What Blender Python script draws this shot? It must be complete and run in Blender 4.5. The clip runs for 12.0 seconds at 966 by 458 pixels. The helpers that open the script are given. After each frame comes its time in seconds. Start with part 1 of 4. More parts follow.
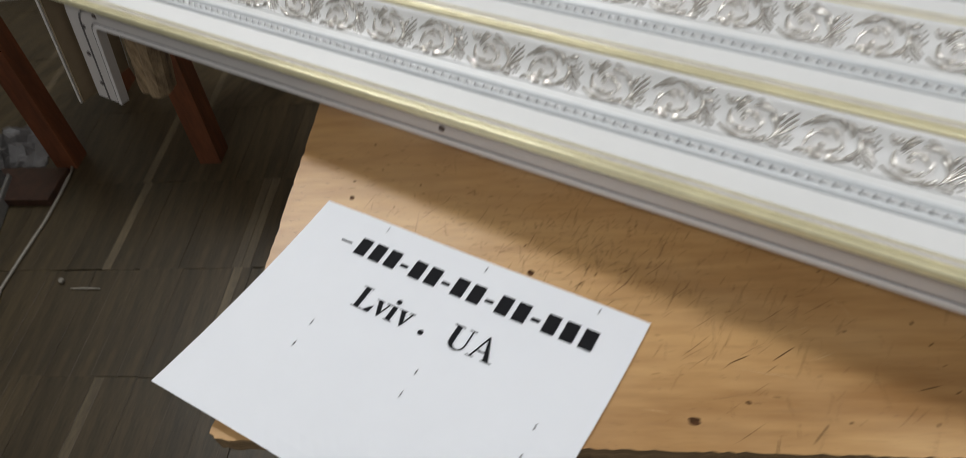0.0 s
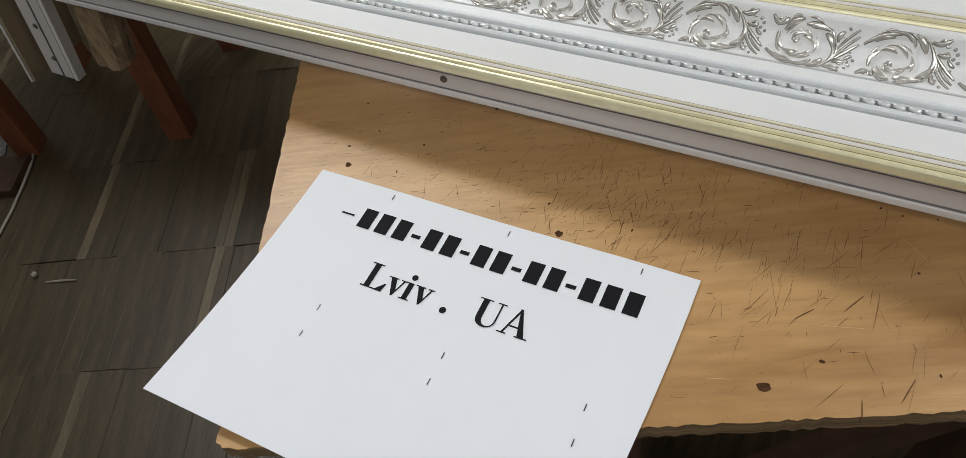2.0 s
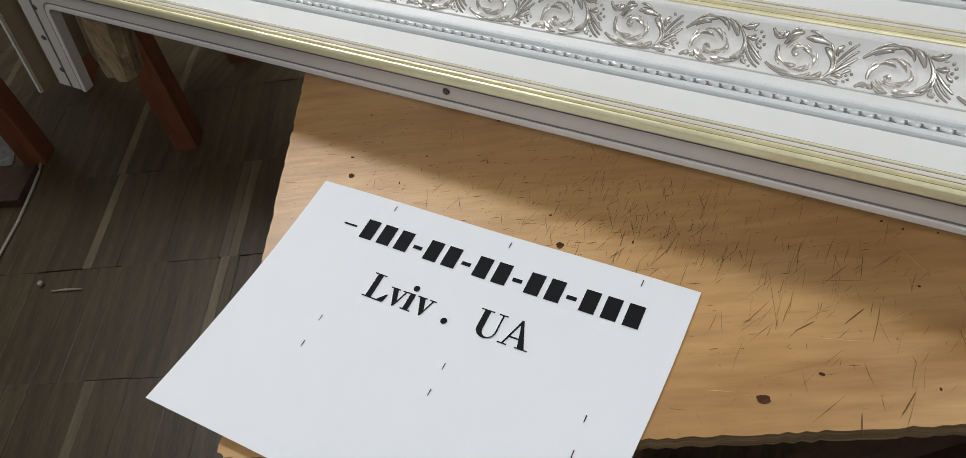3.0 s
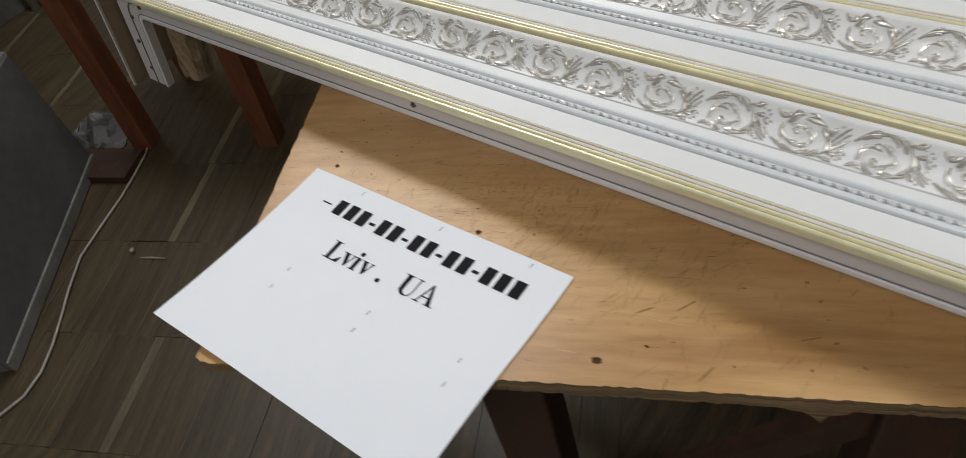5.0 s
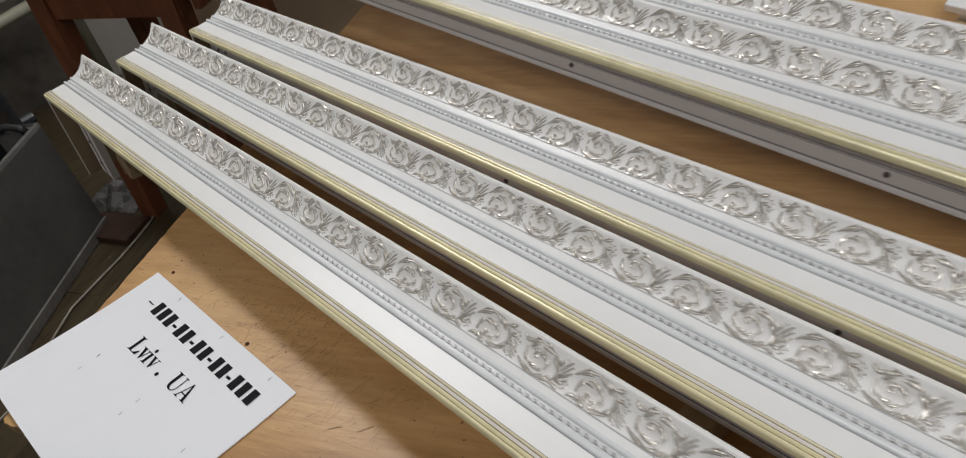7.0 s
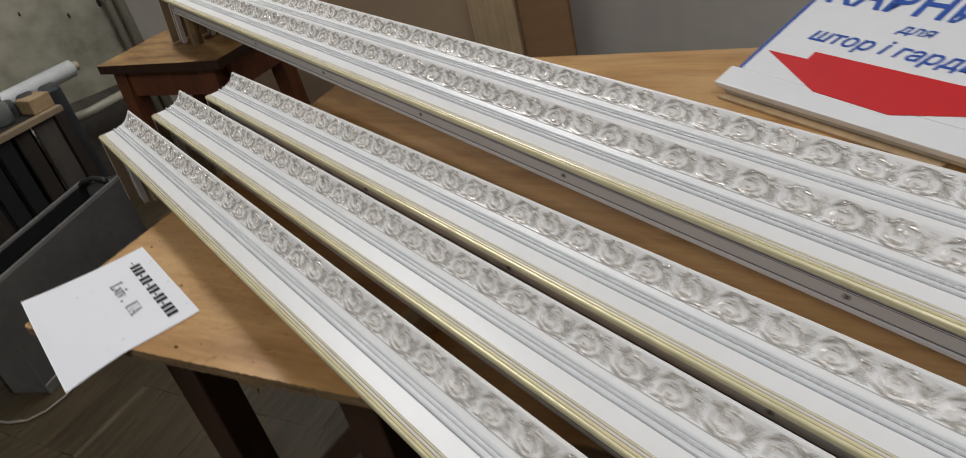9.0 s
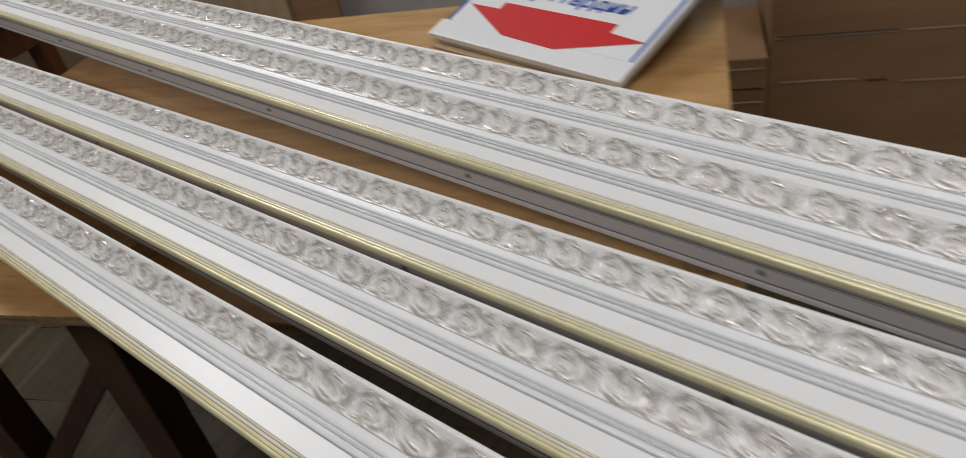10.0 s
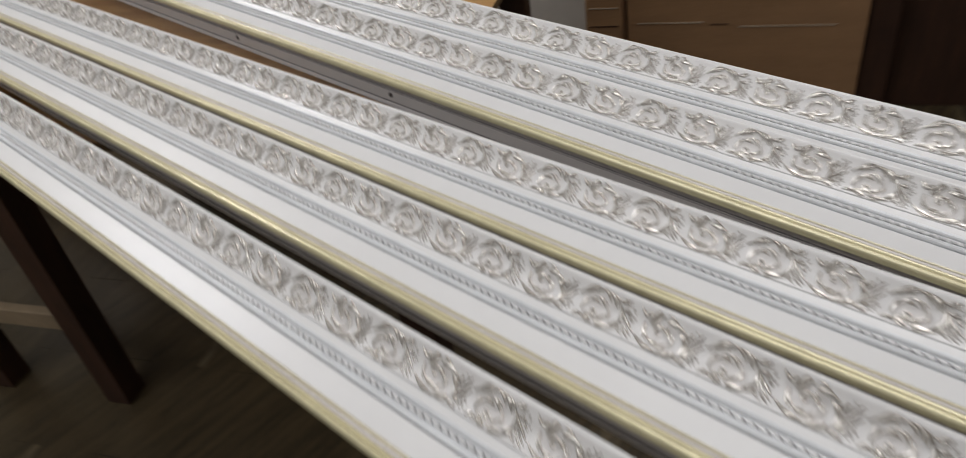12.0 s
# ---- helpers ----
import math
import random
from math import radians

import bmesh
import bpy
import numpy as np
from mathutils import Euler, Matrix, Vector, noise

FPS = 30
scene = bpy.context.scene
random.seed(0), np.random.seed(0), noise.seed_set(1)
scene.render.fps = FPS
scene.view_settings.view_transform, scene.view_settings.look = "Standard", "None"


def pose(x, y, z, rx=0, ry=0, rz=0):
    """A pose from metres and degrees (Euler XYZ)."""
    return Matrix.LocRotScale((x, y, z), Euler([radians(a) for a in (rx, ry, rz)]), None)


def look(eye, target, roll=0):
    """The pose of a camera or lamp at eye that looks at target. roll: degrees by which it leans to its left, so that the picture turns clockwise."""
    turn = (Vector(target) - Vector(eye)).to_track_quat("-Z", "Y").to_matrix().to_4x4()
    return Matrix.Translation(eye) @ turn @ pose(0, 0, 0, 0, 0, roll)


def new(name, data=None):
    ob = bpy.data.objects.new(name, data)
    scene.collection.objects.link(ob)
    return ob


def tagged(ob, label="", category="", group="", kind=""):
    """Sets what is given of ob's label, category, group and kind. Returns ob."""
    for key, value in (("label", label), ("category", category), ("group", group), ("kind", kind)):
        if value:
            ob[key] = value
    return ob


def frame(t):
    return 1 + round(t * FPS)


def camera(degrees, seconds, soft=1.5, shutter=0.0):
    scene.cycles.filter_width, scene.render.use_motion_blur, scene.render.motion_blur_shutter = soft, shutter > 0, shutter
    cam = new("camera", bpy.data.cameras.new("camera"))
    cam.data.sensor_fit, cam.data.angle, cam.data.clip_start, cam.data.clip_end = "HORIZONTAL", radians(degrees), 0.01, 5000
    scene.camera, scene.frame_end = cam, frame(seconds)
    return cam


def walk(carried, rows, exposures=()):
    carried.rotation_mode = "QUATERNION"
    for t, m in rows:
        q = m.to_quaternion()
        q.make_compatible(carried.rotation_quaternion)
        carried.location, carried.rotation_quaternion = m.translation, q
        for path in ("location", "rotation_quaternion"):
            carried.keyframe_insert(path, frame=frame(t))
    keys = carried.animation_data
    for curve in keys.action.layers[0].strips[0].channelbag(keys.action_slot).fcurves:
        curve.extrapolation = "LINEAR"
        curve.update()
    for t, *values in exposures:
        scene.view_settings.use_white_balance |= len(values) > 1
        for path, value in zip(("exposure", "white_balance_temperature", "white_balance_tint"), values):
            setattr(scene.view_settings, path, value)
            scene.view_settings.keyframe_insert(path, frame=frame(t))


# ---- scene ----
# ---- camera ----
cam = camera(65.31, 12.0, soft=0.65, shutter=0.6)
PATH = [
    (0.0, 0.3945, -0.2794, 1.2092, -49.153, -11.778, 39.258),
    (0.5, 0.3405, -0.2757, 1.1714, -52.576, -12.316, 37.923),
    (1.0, 0.3401, -0.2656, 1.1673, -52.278, -14.839, 38.090),
    (1.5, 0.3428, -0.2601, 1.1669, -52.522, -15.376, 38.257),
    (2.0, 0.3426, -0.2591, 1.1674, -52.738, -15.033, 37.901),
    (2.5, 0.3425, -0.2573, 1.1684, -52.561, -14.938, 37.707),
    (4.3, 0.4172, -0.2750, 1.1989, -49.437, -16.227, 42.898),
    (4.5, 0.4421, -0.2790, 1.2131, -49.504, -16.359, 43.953),
    (4.8, 0.4923, -0.2859, 1.2211, -48.033, -15.841, 45.798),
    (5.0, 0.5228, -0.2779, 1.2311, -48.068, -17.093, 48.249),
    (5.3, 0.5647, -0.2689, 1.2294, -48.018, -15.286, 47.819),
    (5.5, 0.5738, -0.2440, 1.2344, -48.667, -16.618, 49.246),
    (6.0, 0.5678, -0.1757, 1.2431, -47.897, -16.465, 45.691),
    (6.5, 0.6656, -0.1320, 1.2539, -43.672, -12.975, 48.860),
    (6.7, 0.7244, -0.1120, 1.2803, -42.578, -13.223, 51.535),
    (8.3, 1.0810, -0.1730, 1.3384, -33.024, -14.102, 54.250),
    (8.5, 1.1368, -0.1694, 1.3548, -32.075, -15.495, 55.870),
    (8.9, 1.2854, -0.1249, 1.3449, -31.620, -14.872, 58.320),
    (9.0, 1.3176, -0.1163, 1.3398, -31.725, -14.732, 58.677),
    (9.2, 1.3759, -0.1040, 1.3390, -32.252, -14.943, 59.282),
    (9.5, 1.4590, -0.0863, 1.3206, -32.878, -15.014, 55.344),
    (10.0, 1.5724, -0.1125, 1.2957, -34.966, -11.965, 44.913),
    (10.1, 1.6043, -0.1170, 1.2954, -35.314, -12.285, 44.520),
    (10.2, 1.6280, -0.1150, 1.2984, -35.297, -12.593, 44.980),
    (10.5, 1.7350, -0.1074, 1.2745, -36.512, -11.655, 46.125),
    (11.0, 1.9029, -0.0676, 1.2522, -40.447, -11.558, 48.797),
    (11.1, 1.9209, -0.0666, 1.2546, -40.575, -11.281, 49.186),
    (11.5, 1.9938, -0.0696, 1.2606, -39.867, -12.510, 49.531),
    (11.6, 2.0065, -0.0843, 1.2693, -39.128, -12.426, 49.112),
    (11.9, 2.0532, -0.1042, 1.2646, -37.532, -11.573, 47.842),
    (12.0, 2.0635, -0.1310, 1.2569, -37.027, -9.337, 45.888),
]
walk(cam, [(t, Matrix.Translation((x, y, z)) @ pose(0, 0, 0, 0, 0, yaw) @ pose(0, 0, 0, 90 + pitch) @ pose(0, 0, 0, 0, 0, roll))
           for t, x, y, z, pitch, roll, yaw in PATH],
     exposures=[(0.0, 0.09, 6420, 8.8), (2.5, 0.10, 6400, 8.2), (5.0, 0.10, 6430, 9), (6.0, 0.03, 6500, 10), (8.4, -0.06, 6570, 11), (9.5, 0.02, 6560, 11), (10.5, -0.07, 6580, 12.5), (11.5, -0.05, 6570, 11.5), (12.0, 0.0, 6570, 12.5)])

# ---- light ----
world = bpy.data.worlds.new("world")
scene.world = world
world.use_nodes = True
world.node_tree.nodes["Background"].inputs[0].default_value = (0.75, 0.82, 0.9, 1)
world.node_tree.nodes["Background"].inputs[1].default_value = 0.025


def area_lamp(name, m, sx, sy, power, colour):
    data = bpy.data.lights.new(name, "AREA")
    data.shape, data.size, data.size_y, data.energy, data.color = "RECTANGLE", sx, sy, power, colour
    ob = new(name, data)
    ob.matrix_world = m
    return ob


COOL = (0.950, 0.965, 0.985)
area_lamp("ceiling_and_fill_light", look((-1.25, 0.78, 2.72), (-1.25, 0.78, 0)), 1.2, 0.30, 28, COOL)
# The next two are unseen fill lamps, added to even out the brightness.
area_lamp("ceiling_and_fill_light", look((1.9, 0.75, 2.72), (1.9, 0.75, 0)), 1.6, 0.80, 20.5, COOL)
area_lamp("ceiling_and_fill_light", look((0.75, -1.5, 2.72), (0.75, -1.5, 0)), 2.0, 0.60, 32, COOL)

# ---- materials ----


def mat(name, base, rough=0.5, metal=0.0, vary=0.12, scale=12.0, bump=0.05, bump_scale=60.0, stretch=(1, 1, 1), dark=None, coords="Object", spec=0.5, rand=0.0):
    """A surface with two scales of variation and a fine relief."""
    m = bpy.data.materials.new(name)
    m.use_nodes = True
    nt = m.node_tree
    b = nt.nodes["Principled BSDF"]
    tc = nt.nodes.new("ShaderNodeTexCoord")
    mp = nt.nodes.new("ShaderNodeMapping")
    mp.inputs["Scale"].default_value = stretch
    nt.links.new(tc.outputs[coords], mp.inputs["Vector"])
    n1 = nt.nodes.new("ShaderNodeTexNoise")
    n1.inputs["Scale"].default_value, n1.inputs["Detail"].default_value = scale, 6
    n2 = nt.nodes.new("ShaderNodeTexNoise")
    n2.inputs["Scale"].default_value, n2.inputs["Detail"].default_value = scale * 7, 4
    for n in (n1, n2):
        nt.links.new(mp.outputs[0], n.inputs["Vector"])
    add = nt.nodes.new("ShaderNodeMath")
    add.operation = "ADD"
    nt.links.new(n1.outputs["Fac"], add.inputs[0])
    half = nt.nodes.new("ShaderNodeMath")
    half.operation = "MULTIPLY"
    half.inputs[1].default_value = 0.5
    nt.links.new(n2.outputs["Fac"], half.inputs[0])
    nt.links.new(half.outputs[0], add.inputs[1])
    ramp = nt.nodes.new("ShaderNodeValToRGB")
    lo = dark or tuple(c * (1 - 2 * vary) for c in base)
    ramp.color_ramp.elements[0].position, ramp.color_ramp.elements[0].color = 0.5, (*lo, 1)
    ramp.color_ramp.elements[1].position, ramp.color_ramp.elements[1].color = 0.95, (*base, 1)
    nt.links.new(add.outputs[0], ramp.inputs[0])
    out = ramp.outputs[0]
    if rand:
        info = nt.nodes.new("ShaderNodeObjectInfo")
        mr = nt.nodes.new("ShaderNodeMapRange")
        mr.inputs[3].default_value, mr.inputs[4].default_value = 1 - rand, 1 + rand
        nt.links.new(info.outputs["Random"], mr.inputs[0])
        hsv = nt.nodes.new("ShaderNodeHueSaturation")
        nt.links.new(mr.outputs[0], hsv.inputs["Value"])
        nt.links.new(out, hsv.inputs["Color"])
        out = hsv.outputs[0]
    nt.links.new(out, b.inputs["Base Color"])
    b.inputs["Roughness"].default_value, b.inputs["Metallic"].default_value = rough, metal
    b.inputs["Specular IOR Level"].default_value = spec
    if bump:
        n3 = nt.nodes.new("ShaderNodeTexNoise")
        n3.inputs["Scale"].default_value, n3.inputs["Detail"].default_value = bump_scale, 5
        nt.links.new(mp.outputs[0], n3.inputs["Vector"])
        bp = nt.nodes.new("ShaderNodeBump")
        bp.inputs["Strength"].default_value, bp.inputs["Distance"].default_value = bump, 0.002
        nt.links.new(n3.outputs["Fac"], bp.inputs["Height"])
        nt.links.new(bp.outputs[0], b.inputs["Normal"])
    return m


def plywood(name):
    """Birch plywood: warm grain along x, blotches, dirt and fine dark scratches."""
    m = mat(name, (0.55, 0.325, 0.132), 0.36, 0, 0.13, 3.0, 0.12, 40, stretch=(1, 7, 7), dark=(0.33, 0.168, 0.058))
    nt = m.node_tree
    b = nt.nodes["Principled BSDF"]
    col = b.inputs["Base Color"].links[0].from_socket
    tc = nt.nodes.new("ShaderNodeTexCoord")
    # short dark dashes in the grain, and cloudy worn places
    for stretch, scale, lo, hi, amount, tone in (((14, 150, 1), 9, 0.69, 0.76, 0.55, (0.12, 0.065, 0.028)), ((5, 60, 1), 7, 0.60, 0.78, 0.35, (0.25, 0.135, 0.055)), ((1, 2, 1), 4, 0.48, 0.75, 0.46, (0.68, 0.46, 0.24)), ((1.5, 1, 1), 7, 0.53, 0.80, 0.42, (0.31, 0.155, 0.052)), ((1, 1.6, 1), 210, 0.69, 0.76, 0.5, (0.13, 0.07, 0.03))):
        mp = nt.nodes.new("ShaderNodeMapping")
        mp.inputs["Scale"].default_value = stretch
        mp.inputs["Location"].default_value = (scale, lo * 7, 0)
        nt.links.new(tc.outputs["Object"], mp.inputs["Vector"])
        n = nt.nodes.new("ShaderNodeTexNoise")
        n.inputs["Scale"].default_value, n.inputs["Detail"].default_value = scale, 3
        nt.links.new(mp.outputs[0], n.inputs["Vector"])
        gt = nt.nodes.new("ShaderNodeMapRange")
        gt.inputs[1].default_value, gt.inputs[2].default_value, gt.inputs[4].default_value = lo, hi, amount
        nt.links.new(n.outputs["Fac"], gt.inputs[0])
        mix = nt.nodes.new("ShaderNodeMix")
        mix.data_type = "RGBA"
        mix.inputs["B"].default_value = (*tone, 1)
        nt.links.new(gt.outputs[0], mix.inputs["Factor"])
        nt.links.new(col, mix.inputs["A"])
        col = mix.outputs["Result"]
    nt.links.new(col, b.inputs["Base Color"])
    return m


WHITE = mat("white_lacquer", (0.79, 0.785, 0.77), 0.35, 0, 0.02, 8, 0.02, 30)
RAIL = mat("rail_plastic", (0.62, 0.585, 0.565), 0.42, 0, 0.03, 8, 0.02, 40)
PATINA = mat("pearl_patina", (0.79, 0.77, 0.75), 0.42, 0.03, 0.06, 60, 0.1, 200)
SILVER = mat("champagne_silver", (0.78, 0.75, 0.70), 0.22, 0.55, 0.10, 150, 0.08, 400, dark=(0.58, 0.54, 0.48))
UMBERRIM = mat("umber_rim", (0.20, 0.17, 0.14), 0.5, 0.1, 0.15, 150, 0.05, 300)
GOLD = mat("pale_gilt", (0.84, 0.775, 0.505), 0.33, 0.22, 0.08, 30, 0.04, 150)
PALEGOLD = mat("faded_gilt", (0.78, 0.725, 0.53), 0.35, 0.1, 0.08, 30, 0.04, 150)
GREYLINE = mat("grey_glaze", (0.50, 0.52, 0.54), 0.4, 0.1, 0.05, 60, 0.05, 200)
PLY = plywood("plywood_top")
PLYEDGE = mat("plywood_edge", (0.30, 0.20, 0.105), 0.75, 0, 0.25, 10, 0.4, 60, stretch=(1, 1, 55), dark=(0.045, 0.028, 0.016), spec=0.2)
# Darker twin of the raw plywood; shade on the returns is in its colour.
SHADEPLY = mat("dull_shaded_plywood", (0.30, 0.225, 0.14), 0.7, 0, 0.15, 10, 0.15, 60)
RAWPLY = mat("raw_plywood", (0.52, 0.38, 0.22), 0.65, 0, 0.15, 8, 0.15, 60, stretch=(8, 8, 1))
REDWOOD = mat("red_brown_wood", (0.19, 0.062, 0.025), 0.5, 0, 0.2, 6, 0.1, 50, stretch=(6, 6, 1), dark=(0.09, 0.03, 0.014))
DARKWOOD = mat("dark_brown_wood", (0.055, 0.023, 0.012), 0.55, 0, 0.25, 6, 0.1, 50, stretch=(6, 6, 1))
STOOLTOP = mat("worn_stool_wood", (0.40, 0.24, 0.095), 0.38, 0, 0.2, 6, 0.25, 40, stretch=(1, 4, 4), dark=(0.13, 0.062, 0.024))
PAPER = mat("white_paper", (0.80, 0.81, 0.84), 0.6, 0, 0.015, 5, 0.03, 20)
INK = mat("black_ink", (0.010, 0.010, 0.012), 0.7, 0, 0.1, 30, 0.0, spec=0.15)
HOLE = mat("dark_hole", (0.13, 0.105, 0.10), 0.5, 0.4, 0.2, 100, 0.0)
FLOORM = mat("floor_board", (0.080, 0.057, 0.029), 0.40, 0, 0.2, 4, 0.2, 30, stretch=(14, 1.2, 1), dark=(0.024, 0.018, 0.010), rand=0.2)
FLOORPALE = mat("worn_floor_board", (0.135, 0.102, 0.058), 0.45, 0, 0.2, 5, 0.2, 30, stretch=(10, 1.5, 1), dark=(0.055, 0.042, 0.026), rand=0.3)
JOINT = mat("floor_joint", (0.06, 0.048, 0.032), 0.8, 0, 0.2, 10, 0.0)
WALLM = mat("grey_beige_plaster", (0.55, 0.515, 0.46), 0.8, 0, 0.08, 2, 0.15, 30)
CEILM = mat("white_ceiling", (0.75, 0.74, 0.72), 0.9, 0, 0.04, 2, 0.05, 30)
CARTON = mat("brown_cardboard", (0.33, 0.185, 0.088), 0.75, 0, 0.1, 4, 0.12, 25, stretch=(1, 1, 6))
CARTONPALE = mat("pale_cardboard", (0.50, 0.42, 0.31), 0.75, 0, 0.08, 4, 0.1, 25)
HARDBOARD = mat("brown_hardboard", (0.40, 0.29, 0.19), 0.6, 0, 0.07, 3, 0.05, 40)
GREYBIN = mat("dark_grey_fabric", (0.125, 0.12, 0.112), 0.75, 0, 0.15, 6, 0.2, 60)
BLACK = mat("black_plastic_and_shade", (0.02, 0.02, 0.022), 0.45, 0, 0.1, 10, 0.05, 60)
SIGNW = mat("white_sign_board", (0.80, 0.81, 0.82), 0.35, 0, 0.02, 5, 0.02, 30)
SIGNEDGE = mat("sign_foam_edge", (0.62, 0.56, 0.46), 0.8, 0, 0.1, 30, 0.2, 80)
RED = mat("red_vinyl", (0.62, 0.025, 0.03), 0.4, 0, 0.04, 10, 0.0)
BLUE = mat("blue_vinyl", (0.03, 0.10, 0.42), 0.4, 0, 0.05, 10, 0.0)
IRON = mat("blue_grey_painted_iron", (0.045, 0.05, 0.056), 0.45, 0, 0.15, 8, 0.1, 50)
PIPEW = mat("cream_paint", (0.40, 0.385, 0.30), 0.45, 0, 0.08, 8, 0.08, 50)
WRAP = mat("white_film", (0.70, 0.72, 0.72), 0.25, 0, 0.08, 12, 0.3, 25)
CABLE = mat("pale_cable", (0.32, 0.29, 0.24), 0.5, 0, 0.1, 20, 0.0)

# ---- building helpers ----


def link(name, bm, material, parent=None, m=None, smooth=False):
    me = bpy.data.meshes.new(name)
    bm.normal_update()
    bm.to_mesh(me)
    bm.free()
    for x in material if isinstance(material, (list, tuple)) else [material]:
        me.materials.append(x)
    if smooth:
        for p in me.polygons:
            p.use_smooth = True
    ob = new(name, me)
    if parent:
        ob.parent = parent
    if m is not None:
        ob.matrix_basis = m
    return ob


def part(name, bm, material, parent, label="", m=None, smooth=False):
    ob = link(name, bm, material, parent, m, smooth)
    if label:
        ob["label"] = label
    return ob


def thing(name, label, category, m=None, group="", kind=""):
    ob = new(name)
    ob.empty_display_size = 0.05
    if m is not None:
        ob.matrix_basis = m
    return tagged(ob, label, category, group, kind)


def box(x0, x1, y0, y1, z0, z1, bevel=0.0, bm=None):
    bm = bm or bmesh.new()
    made = bmesh.ops.create_cube(bm, size=1)["verts"]
    for v in made:
        v.co = Vector(((x0 + x1) / 2 + v.co.x * (x1 - x0), (y0 + y1) / 2 + v.co.y * (y1 - y0), (z0 + z1) / 2 + v.co.z * (z1 - z0)))
    if bevel:
        edges = list({e for v in made for e in v.link_edges})
        bmesh.ops.bevel(bm, geom=edges, offset=bevel, segments=2, affect="EDGES", profile=0.5)
    return bm


def tube(points, radius, sides=8, bm=None, caps=True):
    """A round bar along points; radius may be a list."""
    bm = bm or bmesh.new()
    pts = [Vector(p) for p in points]
    radii = radius if isinstance(radius, (list, tuple)) else [radius] * len(pts)
    rings = []
    side = None
    for i, p in enumerate(pts):
        d = (pts[min(i + 1, len(pts) - 1)] - pts[max(i - 1, 0)]).normalized()
        if side is None:
            side = d.orthogonal().normalized()
        side = (side - d * side.dot(d)).normalized()
        up = d.cross(side)
        rings.append([bm.verts.new(p + (side * math.cos(a) + up * math.sin(a)) * radii[i]) for a in (2 * math.pi * k / sides for k in range(sides))])
    for a, b in zip(rings, rings[1:]):
        for k in range(sides):
            bm.faces.new((a[k], a[(k + 1) % sides], b[(k + 1) % sides], b[k]))
    if caps:
        bm.faces.new(rings[0][::-1])
        bm.faces.new(rings[-1])
    return bm


def extrude(profile, place, lengths, bm=None):
    """Carries a closed profile of (a, b) through the given stations; place(a, b, s) gives the point."""
    bm = bm or bmesh.new()
    rings = [[bm.verts.new(place(a, b, s)) for a, b in profile] for s in lengths]
    n = len(profile)
    for p, q in zip(rings, rings[1:]):
        for k in range(n):
            bm.faces.new((p[k], p[(k + 1) % n], q[(k + 1) % n], q[k]))
    bm.faces.new(rings[0][::-1])
    bm.faces.new(rings[-1])
    bmesh.ops.recalc_face_normals(bm, faces=bm.faces)
    return bm


def text_mesh(body, size, material, parent, m, name, spacing=1.0, shear=0.0, bold=0.0, squeeze=1.0):
    cu = bpy.data.curves.new(name, "FONT")
    cu.body, cu.size, cu.align_x, cu.align_y, cu.space_character, cu.shear, cu.offset, cu.extrude = body, size, "LEFT", "BOTTOM_BASELINE", spacing, shear, bold, 0.0002
    tmp = bpy.data.objects.new(name, cu)
    scene.collection.objects.link(tmp)
    dg = bpy.context.evaluated_depsgraph_get()
    me = bpy.data.meshes.new_from_object(tmp.evaluated_get(dg))
    bpy.data.objects.remove(tmp)
    me.materials.clear()
    me.materials.append(material)
    ob = new(name, me)
    ob.parent = parent
    ob.matrix_basis = m @ Matrix.Diagonal((squeeze, 1, 1, 1))
    return ob


# ---- setting ----
TURN = 25.4          # the bench stands askew to the mouldings
TABLE = 0.75
U = Vector((math.cos(radians(TURN)), math.sin(radians(TURN)), 0))
N = Vector((-U.y, U.x, 0))
FL = Vector((0.063, -0.214, 0))


def bench_point(u, n, z=0.0):
    p = FL + U * u + N * n
    return Vector((p.x, p.y, z))


tagged(link("ground", box(-4.2, 5.2, -3.2, 3.4, -0.12, -0.006), JOINT), "dark floor bed under worn boards", "floor", kind="structure")
for nm, b in (("wall_west", (-4.3, -4.2, -3.2, 3.4)), ("wall_east", (5.2, 5.3, -3.2, 3.4)), ("wall_south", (-4.3, 5.3, -3.3, -3.2)), ("wall_north", (-4.3, 5.3, 3.4, 3.5))):
    tagged(link(nm, box(*b, -0.12, 2.8), WALLM), "grey-beige plastered workshop wall", "wall", kind="structure")
tagged(link("ceiling", box(-4.3, 5.3, -3.3, 3.5, 2.8, 2.9), CEILM), "white painted workshop ceiling", "ceiling", kind="structure")

# floor: short boards in rows that run with the bench
floor = thing("floor", "worn dark oak floor of short boards in straight rows", "floor", kind="structure")
ROW = 0.265
WIDTHS = (0.021, 0.046, 0.058, 0.071, 0.088)


def slat_mesh(wide, material):
    ob = link("slat", box(0, wide - 0.0005, 0, ROW - 0.0006, -0.012, 0, 0.0004), material)
    me = ob.data
    bpy.data.objects.remove(ob)
    return me


